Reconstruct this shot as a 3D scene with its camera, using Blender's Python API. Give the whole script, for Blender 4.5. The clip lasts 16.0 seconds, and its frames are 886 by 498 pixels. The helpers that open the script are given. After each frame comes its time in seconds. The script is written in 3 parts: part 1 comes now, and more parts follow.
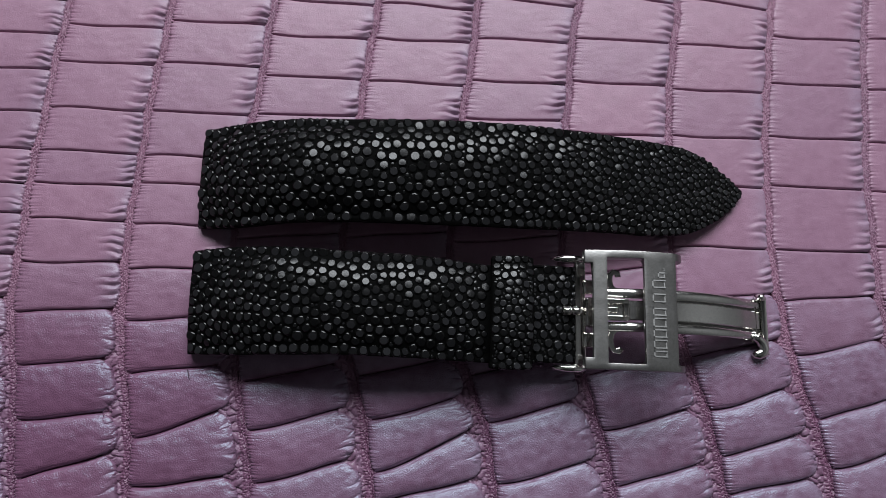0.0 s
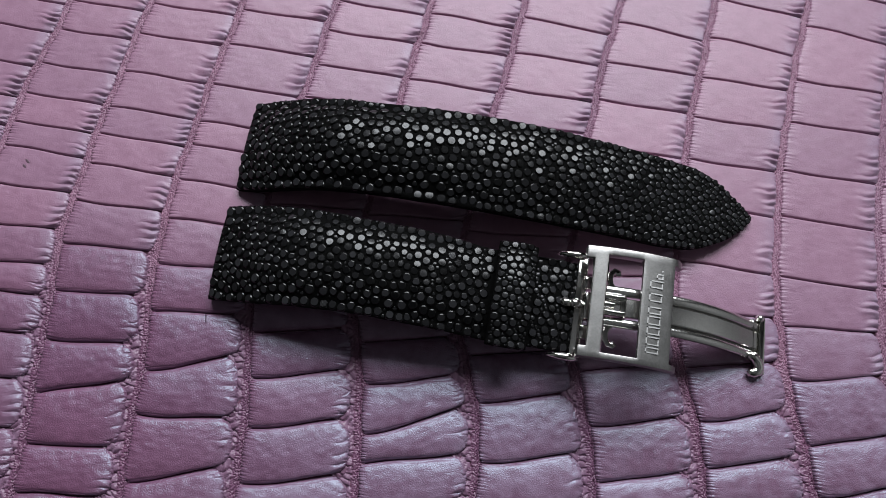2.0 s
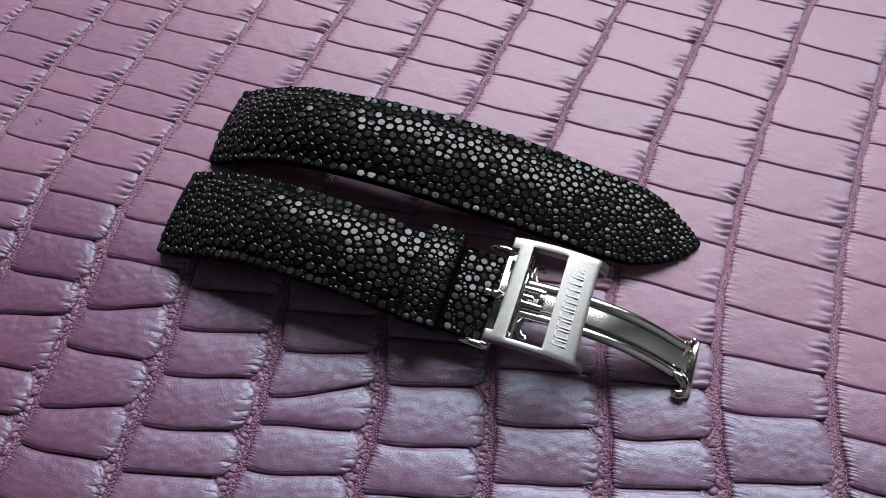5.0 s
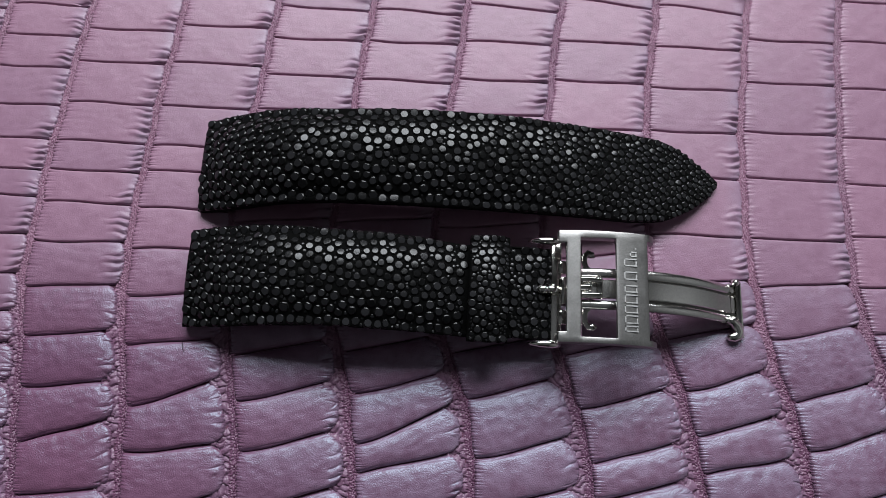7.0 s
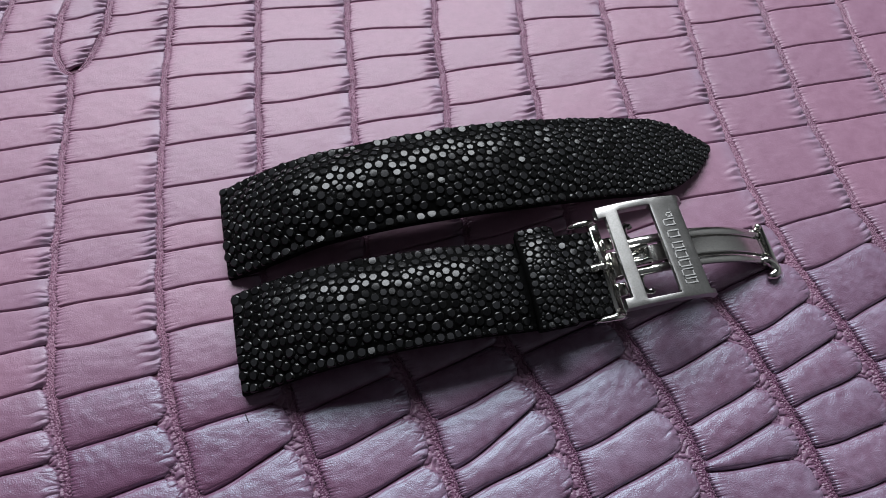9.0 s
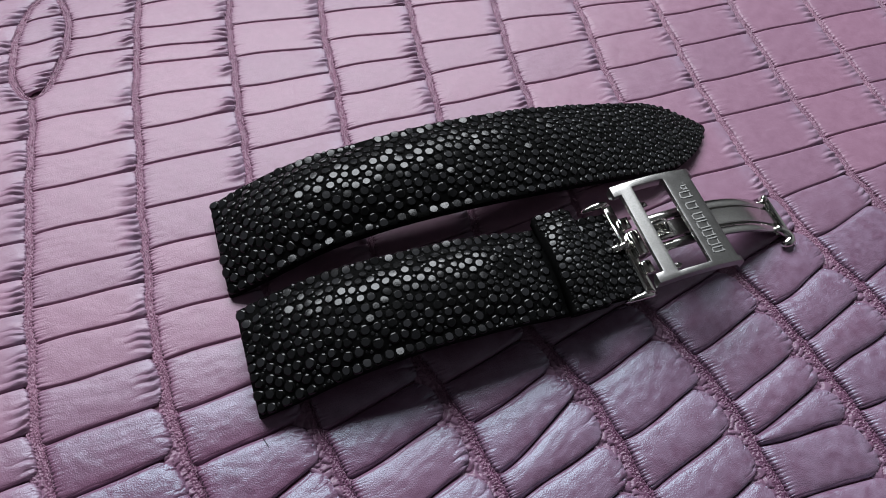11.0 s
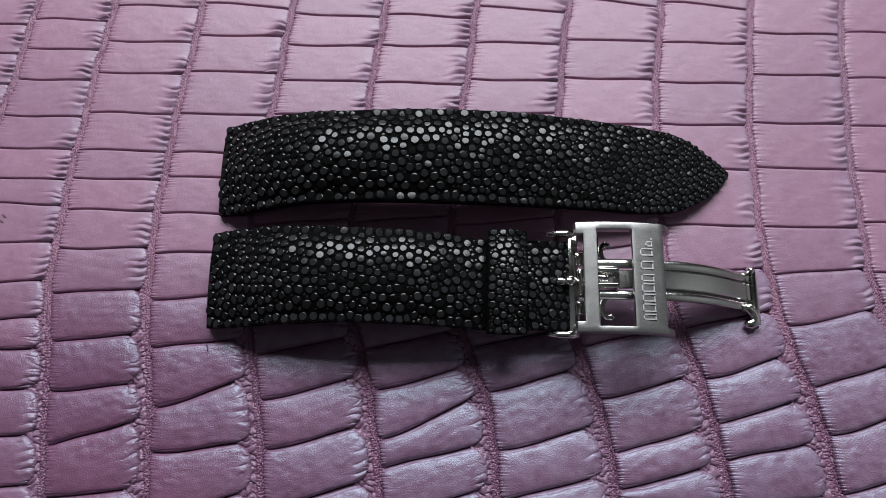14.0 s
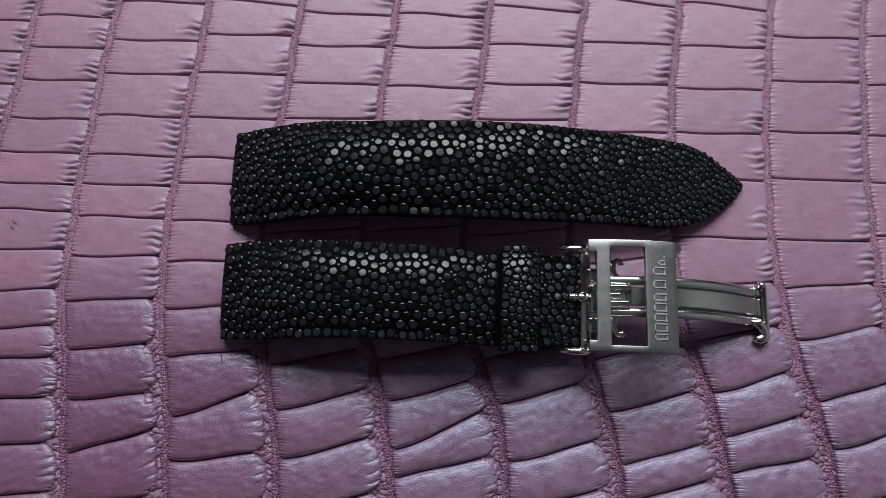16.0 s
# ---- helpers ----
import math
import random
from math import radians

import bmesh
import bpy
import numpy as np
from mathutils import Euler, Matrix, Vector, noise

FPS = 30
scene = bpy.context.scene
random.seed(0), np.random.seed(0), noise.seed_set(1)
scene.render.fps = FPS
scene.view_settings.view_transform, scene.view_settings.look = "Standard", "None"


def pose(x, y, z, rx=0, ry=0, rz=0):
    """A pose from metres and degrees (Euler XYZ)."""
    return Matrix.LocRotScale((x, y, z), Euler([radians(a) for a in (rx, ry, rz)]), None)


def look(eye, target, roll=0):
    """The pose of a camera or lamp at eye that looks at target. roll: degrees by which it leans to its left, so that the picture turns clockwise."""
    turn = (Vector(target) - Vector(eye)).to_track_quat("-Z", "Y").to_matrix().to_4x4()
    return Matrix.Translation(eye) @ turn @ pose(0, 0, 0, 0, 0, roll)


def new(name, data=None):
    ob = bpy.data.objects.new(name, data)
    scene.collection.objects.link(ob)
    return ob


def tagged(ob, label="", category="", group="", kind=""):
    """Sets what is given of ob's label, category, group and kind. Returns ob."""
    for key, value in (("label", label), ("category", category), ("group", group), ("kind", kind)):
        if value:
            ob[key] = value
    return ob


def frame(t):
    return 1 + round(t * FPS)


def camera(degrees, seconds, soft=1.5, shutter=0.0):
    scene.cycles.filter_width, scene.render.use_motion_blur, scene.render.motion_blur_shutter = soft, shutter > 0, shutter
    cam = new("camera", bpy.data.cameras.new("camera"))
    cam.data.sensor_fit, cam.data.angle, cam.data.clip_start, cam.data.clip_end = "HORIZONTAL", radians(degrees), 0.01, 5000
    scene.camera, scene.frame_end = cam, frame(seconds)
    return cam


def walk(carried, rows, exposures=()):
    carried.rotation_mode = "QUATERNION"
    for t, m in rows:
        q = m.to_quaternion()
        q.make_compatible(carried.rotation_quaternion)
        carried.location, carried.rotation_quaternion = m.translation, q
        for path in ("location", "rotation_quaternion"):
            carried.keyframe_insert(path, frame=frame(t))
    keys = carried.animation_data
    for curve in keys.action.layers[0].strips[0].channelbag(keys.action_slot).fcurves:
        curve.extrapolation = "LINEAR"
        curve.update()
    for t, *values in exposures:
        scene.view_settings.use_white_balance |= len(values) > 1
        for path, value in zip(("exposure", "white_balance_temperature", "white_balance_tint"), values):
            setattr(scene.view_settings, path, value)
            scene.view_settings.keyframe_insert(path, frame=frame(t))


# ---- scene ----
cam = camera(67.06, 16.0, soft=0.66)
PATH = [
    (0, (-0.00923, -0.03328, 0.14961), (-0.00413, 0.00046, -0.00671), 10.92),
    (0.5, (-0.01473, -0.02429, 0.14941), (-0.00633, -0.00045, -0.00858), 21.45),
    (1, (-0.01148, -0.02668, 0.15330), (-0.00463, -0.00090, -0.00446), 17.14),
    (1.5, (-0.00746, -0.03916, 0.15790), (-0.00737, 0.00052, 0.00290), 5.98),
    (2, (-0.00042, -0.05315, 0.15359), (-0.00717, -0.00520, 0.00109), 1.88),
    (2.5, (0.01405, -0.05953, 0.15317), (-0.00197, -0.00420, 0.00389), -2.16),
    (3, (0.02648, -0.06922, 0.15113), (0.00081, -0.00847, 0.00535), -5.33),
    (3.5, (0.03721, -0.07459, 0.14507), (0.00490, -0.00735, 0.00353), -5.83),
    (3.7, (0.04101, -0.07672, 0.14223), (0.00770, -0.00702, 0.00212), -5.23),
    (5.8, (0.03064, -0.06494, 0.14926), (0.00707, -0.00555, 0.00257), -7.61),
    (6, (0.02393, -0.06258, 0.15111), (0.00459, -0.00586, 0.00276), -6.52),
    (6.5, (0.01314, -0.05258, 0.15464), (0.00367, -0.00197, 0.00315), -3.07),
    (7, (0.00082, -0.04830, 0.15354), (-0.00050, -0.00446, -0.00033), 1.49),
    (7.5, (-0.00817, -0.04654, 0.15409), (-0.00410, -0.00272, 0.00026), 4.94),
    (8, (-0.01248, -0.05409, 0.15255), (-0.00496, -0.00499, 0.00046), 5.00),
    (8.5, (-0.02327, -0.05971, 0.15073), (-0.01058, -0.00251, 0.00185), 5.34),
    (9, (-0.02845, -0.06549, 0.14616), (-0.00927, -0.00047, 0.00122), 5.17),
    (9.2, (-0.03158, -0.06728, 0.14503), (-0.01050, -0.00016, 0.00133), 4.87),
    (11.3, (-0.04522, -0.06990, 0.13121), (-0.00974, 0.00423, -0.00607), 8.06),
    (11.5, (-0.04165, -0.07249, 0.13102), (-0.00885, 0.00339, -0.00597), 6.64),
    (12, (-0.03053, -0.07347, 0.13674), (-0.00605, -0.00057, -0.00357), 4.07),
    (12.5, (-0.01839, -0.07278, 0.14339), (-0.00501, -0.00505, -0.00095), 1.29),
    (13, (-0.00675, -0.07157, 0.15188), (-0.00389, -0.00932, 0.00452), -1.60),
    (13.5, (-0.00130, -0.06567, 0.15807), (-0.00433, -0.00977, 0.00818), -3.28),
    (14, (-0.00180, -0.05298, 0.15480), (-0.00456, -0.00610, 0.00185), -1.67),
    (14.5, (-0.00591, -0.04082, 0.15750), (-0.00723, -0.00234, 0.00220), 0.58),
    (15, (-0.00729, -0.03371, 0.16185), (-0.00792, 0.00065, 0.00558), 1.55),
    (15.5, (-0.00400, -0.03333, 0.16164), (-0.00550, 0.00051, 0.00527), -0.57),
    (16, (-0.00529, -0.03953, 0.15849), (-0.00755, -0.00358, 0.00260), -1.45),
]
walk(cam, [(t, look(eye, target, roll)) for t, eye, target, roll in PATH],
     exposures=((0, -0.52), (0.5, -0.55), (1, -0.5), (2, -0.34), (3.5, -0.26), (6, -0.31), (7.5, -0.36), (9, -0.31), (11.5, -0.26), (12.5, -0.24), (14, -0.31), (15.5, -0.52), (16, -0.52)))

# ---- light: daylight from one tall window ahead, in an otherwise dim room ----
MM = 0.001
world = bpy.data.worlds.new("sky")
scene.world = world
world.use_nodes = True
wn = world.node_tree.nodes
sky = wn.new("ShaderNodeTexSky")
sky.sky_type, sky.sun_disc, sky.sun_elevation, sky.sun_rotation = "NISHITA", False, radians(40), radians(20)
wn["Background"].inputs["Strength"].default_value = 0.06
world.node_tree.links.new(sky.outputs[0], wn["Background"].inputs["Color"])

WIN = dict(x0=-0.5, x1=0.46, y=0.62, z0=0.42, z1=1.2)
SIDE_X = 1.0


def window_light(name, middle, target, wide, tall, watts, tone):
    lamp = bpy.data.lights.new(name, "AREA")
    lamp.shape, lamp.size, lamp.size_y = "RECTANGLE", wide, tall
    lamp.energy, lamp.color = watts, tone
    new(name, lamp).matrix_world = look(middle, target)


wx, wz = (WIN["x0"] + WIN["x1"]) / 2, (WIN["z0"] + WIN["z1"]) / 2
window_light("window_daylight", (wx, WIN["y"] + 0.05, wz), (wx, 0, wz), WIN["x1"] - WIN["x0"], WIN["z1"] - WIN["z0"], 36.5, (0.895, 0.935, 0.985))


# ---- materials ----
def material(name, base, rough=0.5, metal=0.0, ior=1.5):
    m = bpy.data.materials.new(name)
    m.use_nodes = True
    b = m.node_tree.nodes["Principled BSDF"]
    b.inputs["Base Color"].default_value = (*base, 1)
    b.inputs["Roughness"].default_value = rough
    b.inputs["Metallic"].default_value = metal
    b.inputs["IOR"].default_value = ior
    return m, m.node_tree, b


def tex(tree, kind, scale, **more):
    n = tree.nodes.new(kind)
    for key, v in more.items():
        if key in n.inputs:
            n.inputs[key].default_value = v
    n.inputs["Scale"].default_value = scale
    return n


def ramp(tree, source, stops):
    n = tree.nodes.new("ShaderNodeValToRGB")
    e = n.color_ramp.elements
    while len(e) < len(stops):
        e.new(0.5)
    for el, (p, c) in zip(e, stops):
        el.position, el.color = p, (*c, 1)
    tree.links.new(source, n.inputs["Fac"])
    return n


def mix(tree, fac, a, b, mode="MIX"):
    n = tree.nodes.new("ShaderNodeMix")
    n.data_type, n.blend_type = "RGBA", mode
    if isinstance(fac, float):
        n.inputs["Factor"].default_value = fac
    else:
        tree.links.new(fac, n.inputs["Factor"])
    for sock, v in ((n.inputs[6], a), (n.inputs[7], b)):
        if isinstance(v, tuple):
            sock.default_value = (*v, 1)
        else:
            tree.links.new(v, sock)
    return n.outputs[2]


def scaled(tree, source, low, high):
    n = tree.nodes.new("ShaderNodeMapRange")
    n.inputs["To Min"].default_value, n.inputs["To Max"].default_value = low, high
    tree.links.new(source, n.inputs["Value"])
    return n.outputs["Result"]


def bumped(tree, bsdf, pairs):
    last, made = None, []
    for source, strength, depth in pairs:
        n = tree.nodes.new("ShaderNodeBump")
        n.inputs["Strength"].default_value, n.inputs["Distance"].default_value = strength, depth
        tree.links.new(source, n.inputs["Height"])
        if last:
            tree.links.new(last.outputs["Normal"], n.inputs["Normal"])
        last = n
        made.append(n)
    tree.links.new(last.outputs["Normal"], bsdf.inputs["Normal"])
    return made


def world_place(tree):
    return tree.nodes.new("ShaderNodeNewGeometry").outputs["Position"]


def leather(name, dark, light, rough, grain, grain_depth, sheen_lilac_tone=None, plum_dim=None, pearly=True):
    """Dyed leather, with a blue-grey sheen painted on the scales (lilac skin at the seams' lobe ends), and a plum dye
    that also darkens the plump near side for its weaker light.
    """
    m, t, b = material(name, light, rough)
    pos = world_place(t)
    broad, mid, fine = tex(t, "ShaderNodeTexNoise", 28, Detail=3), tex(t, "ShaderNodeTexNoise", 330, Detail=6, Roughness=0.65), tex(t, "ShaderNodeTexNoise", grain, Detail=1.6, Roughness=0.5)
    pores = tex(t, "ShaderNodeTexVoronoi", grain * 0.8)
    for n in (broad, mid, fine, pores):
        t.links.new(pos, n.inputs["Vector"])
    tone = ramp(t, mid.outputs["Fac"], [(0.3, dark), (0.7, light)]).outputs["Color"]
    # plum dye, dark enough to stand in for weaker light on the near side
    if plum_dim:
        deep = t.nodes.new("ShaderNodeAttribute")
        deep.attribute_name = "plum_dim"
        tone = mix(t, deep.outputs["Fac"], tone, ramp(t, mid.outputs["Fac"], [(0.3, tuple(0.78 * c for c in plum_dim)), (0.7, plum_dim)]).outputs["Color"])
    info = t.nodes.new("ShaderNodeObjectInfo")
    vary = ramp(t, info.outputs["Random"], [(0.0, (0.92, 0.92, 0.95)), (1.0, (1.06, 1.03, 1.04))])
    tint = mix(t, 1.0, tone, vary.outputs["Color"], "MULTIPLY")
    # mixed into the colour: blue-grey sheen on scales, lilac skin on seams
    if sheen_lilac_tone:
        sheen_lilac = t.nodes.new("ShaderNodeAttribute")
        sheen_lilac.attribute_name = "sheen_lilac"
        patch = t.nodes.new("ShaderNodeMath")
        patch.operation = "MULTIPLY"
        t.links.new(sheen_lilac.outputs["Fac"], patch.inputs[0])
        t.links.new(ramp(t, mid.outputs["Fac"], [(0.25, (0, 0, 0)), (0.8, (1, 1, 1))]).outputs["Color"], patch.inputs[1])
        tint = mix(t, patch.outputs[0], tint, sheen_lilac_tone)
    t.links.new(tint, b.inputs["Base Color"])
    gloss = scaled(t, mid.outputs["Fac"], rough - 0.07, rough + 0.1)
    if plum_dim:
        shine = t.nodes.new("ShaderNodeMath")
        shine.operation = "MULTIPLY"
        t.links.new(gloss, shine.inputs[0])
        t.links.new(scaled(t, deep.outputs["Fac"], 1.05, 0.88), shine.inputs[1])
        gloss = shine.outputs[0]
    if plum_dim and pearly:
        # a pearly, faintly blue top coat gives the plump near scales their sheen
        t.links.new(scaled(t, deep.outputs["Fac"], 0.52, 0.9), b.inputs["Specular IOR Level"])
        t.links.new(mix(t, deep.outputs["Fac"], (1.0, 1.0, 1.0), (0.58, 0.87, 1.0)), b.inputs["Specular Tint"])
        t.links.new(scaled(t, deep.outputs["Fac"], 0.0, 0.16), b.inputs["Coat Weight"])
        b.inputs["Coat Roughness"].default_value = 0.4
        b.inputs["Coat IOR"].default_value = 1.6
    t.links.new(gloss, b.inputs["Roughness"])
    creased = tex(t, "ShaderNodeTexNoise", 640, Detail=2.0, Roughness=0.5, Distortion=0.4)
    t.links.new(pos, creased.inputs["Vector"])
    bumps = bumped(t, b, [(fine.outputs["Fac"], 0.55, grain_depth), (pores.outputs["Distance"], 0.3, grain_depth), (creased.outputs["Fac"], 0.08, 0.0012)])
    if plum_dim:
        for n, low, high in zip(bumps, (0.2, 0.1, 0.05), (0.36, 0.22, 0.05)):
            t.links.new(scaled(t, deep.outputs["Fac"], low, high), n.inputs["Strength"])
    return m


SCALE_MAT = leather("mauve_croc_leather", (0.272, 0.142, 0.21), (0.33, 0.181, 0.26), 0.41, 4300, 0.0002, sheen_lilac_tone=(0.33, 0.3, 0.4), plum_dim=(0.192, 0.079, 0.143))
SEAM_MAT = leather("plum_seam_leather", (0.19, 0.085, 0.14), (0.31, 0.155, 0.23), 0.45, 2600, 0.00012, sheen_lilac_tone=(0.25, 0.16, 0.235), plum_dim=(0.19, 0.084, 0.148), pearly=False)
GROOVE_MAT = leather("plum_groove_leather", (0.08, 0.02, 0.047), (0.12, 0.035, 0.07), 0.6, 2600, 0.0001)


def black_leather():
    m, t, b = material("black_ray_leather", (0.001, 0.001, 0.001), 0.8, ior=1.15)
    n = tex(t, "ShaderNodeTexNoise", 1500, Detail=4)
    t.links.new(world_place(t), n.inputs["Vector"])
    t.links.new(scaled(t, n.outputs["Fac"], 0.7, 0.95), b.inputs["Roughness"])
    bumped(t, b, [(n.outputs["Fac"], 0.6, 0.0002)])
    return m


def pearl():
    m, t, b = material("polished_black_pearl", (0.03, 0.03, 0.031), 0.2, ior=1.4)
    info = t.nodes.new("ShaderNodeObjectInfo")
    geo = t.nodes.new("ShaderNodeNewGeometry")
    add = t.nodes.new("ShaderNodeMath")
    add.operation = "ADD"
    t.links.new(info.outputs["Random"], add.inputs[0])
    t.links.new(geo.outputs["Random Per Island"], add.inputs[1])
    half = t.nodes.new("ShaderNodeMath")
    half.operation = "FRACT"
    t.links.new(add.outputs[0], half.inputs[0])
    t.links.new(ramp(t, half.outputs[0], [(0.0, (0.002, 0.002, 0.0022)), (1.0, (0.02, 0.02, 0.022))]).outputs["Color"], b.inputs["Base Color"])
    n = tex(t, "ShaderNodeTexNoise", 2600, Detail=3)
    t.links.new(world_place(t), n.inputs["Vector"])
    t.links.new(scaled(t, n.outputs["Fac"], 0.15, 0.3), b.inputs["Roughness"])
    bumped(t, b, [(n.outputs["Fac"], 0.2, 0.00004)])
    return m


def steel(name, rough, tone, scratch):
    m, t, b = material(name, tone, rough, 1.0)
    pos = world_place(t)
    brush = []
    for turn, squeeze in ((90, 0.06), (25, 0.05), (-40, 0.05)):
        place = t.nodes.new("ShaderNodeMapping")
        place.inputs["Rotation"].default_value = (0, 0, radians(turn))
        place.inputs["Scale"].default_value = (squeeze, 1.0, 1.0)
        t.links.new(pos, place.inputs["Vector"])
        line = tex(t, "ShaderNodeTexNoise", 3600, Detail=4, Roughness=0.6)
        t.links.new(place.outputs["Vector"], line.inputs["Vector"])
        brush.append(line.outputs["Fac"])
    blot, nick = tex(t, "ShaderNodeTexNoise", 420, Detail=6, Roughness=0.7), tex(t, "ShaderNodeTexNoise", 2600, Detail=8, Roughness=0.8)
    for n in (blot, nick):
        t.links.new(pos, n.inputs["Vector"])
    t.links.new(scaled(t, blot.outputs["Fac"], rough * 0.65, rough * 1.35), b.inputs["Roughness"])
    t.links.new(ramp(t, nick.outputs["Fac"], [(0.36, tuple(0.72 * c for c in tone)), (0.58, tone)]).outputs["Color"], b.inputs["Base Color"])
    bumped(t, b, [(brush[0], scratch, 0.00003), (brush[1], 0.5 * scratch, 0.00003), (brush[2], 0.5 * scratch, 0.00003), (nick.outputs["Fac"], 0.5 * scratch, 0.00004)])
    return m


def plain(name, base, rough=0.8):
    m, t, b = material(name, base, rough)
    n = tex(t, "ShaderNodeTexNoise", 6, Detail=5)
    t.links.new(world_place(t), n.inputs["Vector"])
    t.links.new(ramp(t, n.outputs["Fac"], [(0.3, tuple(0.92 * c for c in base)), (0.7, base)]).outputs["Color"], b.inputs["Base Color"])
    return m


BLACK_MAT, PEARL_MAT = black_leather(), pearl()
SIDE_MAT = material("black_bead_side", (0.002, 0.002, 0.002), 0.22, ior=1.4)[0]
BRUSHED = steel("brushed_steel", 0.38, (0.3, 0.296, 0.287), 0.24)
BLADE_MAT = steel("satin_blade_steel", 0.2, (0.72, 0.71, 0.68), 0.05)
POLISHED = steel("polished_steel", 0.1, (0.8, 0.785, 0.745), 0.05)
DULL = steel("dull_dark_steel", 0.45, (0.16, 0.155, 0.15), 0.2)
CUT_MAT = steel("bright_cut_steel", 0.5, (0.45, 0.45, 0.44), 0.2)
WALL_MAT, CEILING_MAT, FLOOR_MAT = plain("wall_paint", (0.03, 0.03, 0.03)), plain("ceiling_paint", (0.18, 0.18, 0.184)), plain("dark_table_top", (0.05, 0.04, 0.035), 0.5)
PALE_MAT, DIM_MAT = plain("pale_wall_paint", (0.3, 0.3, 0.297)), plain("dim_wall_paint", (0.3, 0.3, 0.3))
FLECK_MAT = plain("dull_plum_fleck", (0.11, 0.06, 0.085), 0.7)
THREAD_MAT = plain("dark_thread", (0.03, 0.02, 0.03), 0.9)


# ---- helpers of this scene ----
def part(name, bm, mat, parent=None, label="", smooth=True):
    me = bpy.data.meshes.new(name)
    bm.to_mesh(me)
    bm.free()
    return finish(name, me, mat, parent, label, smooth)


def finish(name, me, mat, parent=None, label="", smooth=True):
    if mat and not me.materials:
        me.materials.append(mat)
    if smooth is not None:
        me.polygons.foreach_set("use_smooth", [smooth] * len(me.polygons))
    ob = new(name, me)
    ob.parent = parent
    return tagged(ob, label)


def sheet(name, pts, mat, parent=None, label="", sheen_lilac=None, plum_dim=None):
    """A grid of points (rows, columns, 3) as one mesh."""
    r, c = pts.shape[:2]
    i = np.arange(r * c).reshape(r, c)
    quads = np.stack([i[:-1, :-1], i[:-1, 1:], i[1:, 1:], i[1:, :-1]], -1).reshape(-1, 4)
    me = bpy.data.meshes.new(name)
    me.from_pydata(pts.reshape(-1, 3).tolist(), [], quads.tolist())
    if sheen_lilac is not None:
        me.attributes.new("sheen_lilac", "FLOAT", "POINT").data.foreach_set("value", sheen_lilac.ravel())
        me.attributes.new("plum_dim", "FLOAT", "POINT").data.foreach_set("value", plum_dim.ravel())
    return finish(name, me, mat, parent, label)


def thing(name, at=(0, 0, 0)):
    ob = new(name)
    ob.location = at
    ob.empty_display_size = 0.005
    return ob


def box(x0, x1, y0, y1, z0, z1, bevel=0.0, seg=2):
    bm = bmesh.new()
    bmesh.ops.create_cube(bm, size=1.0, matrix=Matrix.Translation(((x0 + x1) / 2, (y0 + y1) / 2, (z0 + z1) / 2)) @ Matrix.Diagonal((x1 - x0, y1 - y0, z1 - z0, 1)))
    if bevel:
        bmesh.ops.bevel(bm, geom=bm.edges[:], offset=bevel, segments=seg, affect="EDGES", profile=0.6)
    return bm


def joined(*parts):
    out = bmesh.new()
    for b in parts:
        me = bpy.data.meshes.new("tmp")
        b.to_mesh(me)
        b.free()
        out.from_mesh(me)
        bpy.data.meshes.remove(me)
    return out


def rod(points, radius, sides=10, closed_ends=True):
    """A round rod along points, its radius a number or one for each point."""
    bm = bmesh.new()
    pts = [Vector(p) for p in points]
    rad = radius if isinstance(radius, (list, tuple)) else [radius] * len(pts)
    rings, up = [], Vector((0, 0, 1))
    for i, p in enumerate(pts):
        d = (pts[min(i + 1, len(pts) - 1)] - pts[max(i - 1, 0)]).normalized()
        a = d.cross(up) if abs(d.dot(up)) < 0.95 else d.cross(Vector((1, 0, 0)))
        a.normalize()
        b = a.cross(d)
        rings.append([bm.verts.new(p + rad[i] * (math.cos(k) * a + math.sin(k) * b)) for k in (2 * math.pi * j / sides for j in range(sides))])
    for r0, r1 in zip(rings, rings[1:]):
        for j in range(sides):
            bm.faces.new((r0[j], r0[(j + 1) % sides], r1[(j + 1) % sides], r1[j]))
    if closed_ends:
        bm.faces.new(rings[0][::-1])
        bm.faces.new(rings[-1])
    bmesh.ops.recalc_face_normals(bm, faces=bm.faces[:])
    return bm


def ribbon(xs, zs, y0, y1, thick, bevel, crown=0.0):
    """A bar swept along x with height zs, bevelled along its length, its top crowned by that much."""
    bm = bmesh.new()
    prof = [(y0 + bevel + (y1 - y0 - 2 * bevel) * k, crown * 4 * k * (1 - k)) for k in (0, 0.15, 0.3, 0.5, 0.7, 0.85)] + [(y1 - bevel, 0), (y1, -bevel), (y1, -thick + bevel), (y1 - bevel, -thick), (y0 + bevel, -thick), (y0, -thick + bevel), (y0, -bevel)]
    slope = np.gradient(np.array(zs), np.array(xs))
    rings = []
    for x, z, s in zip(xs, zs, slope):
        k = math.hypot(1, s)
        rings.append([bm.verts.new((x - dz * s / k, y, z + dz / k)) for y, dz in prof])
    for r0, r1 in zip(rings, rings[1:]):
        for j in range(len(prof)):
            bm.faces.new((r0[j], r0[(j + 1) % len(prof)], r1[(j + 1) % len(prof)], r1[j]))
    bm.faces.new(rings[0][::-1])
    bm.faces.new(rings[-1])
    bmesh.ops.recalc_face_normals(bm, faces=bm.faces[:])
    for e in bm.edges:
        e.smooth = len(e.link_faces) == 2 and e.calc_face_angle(0) < 0.5
    return bm


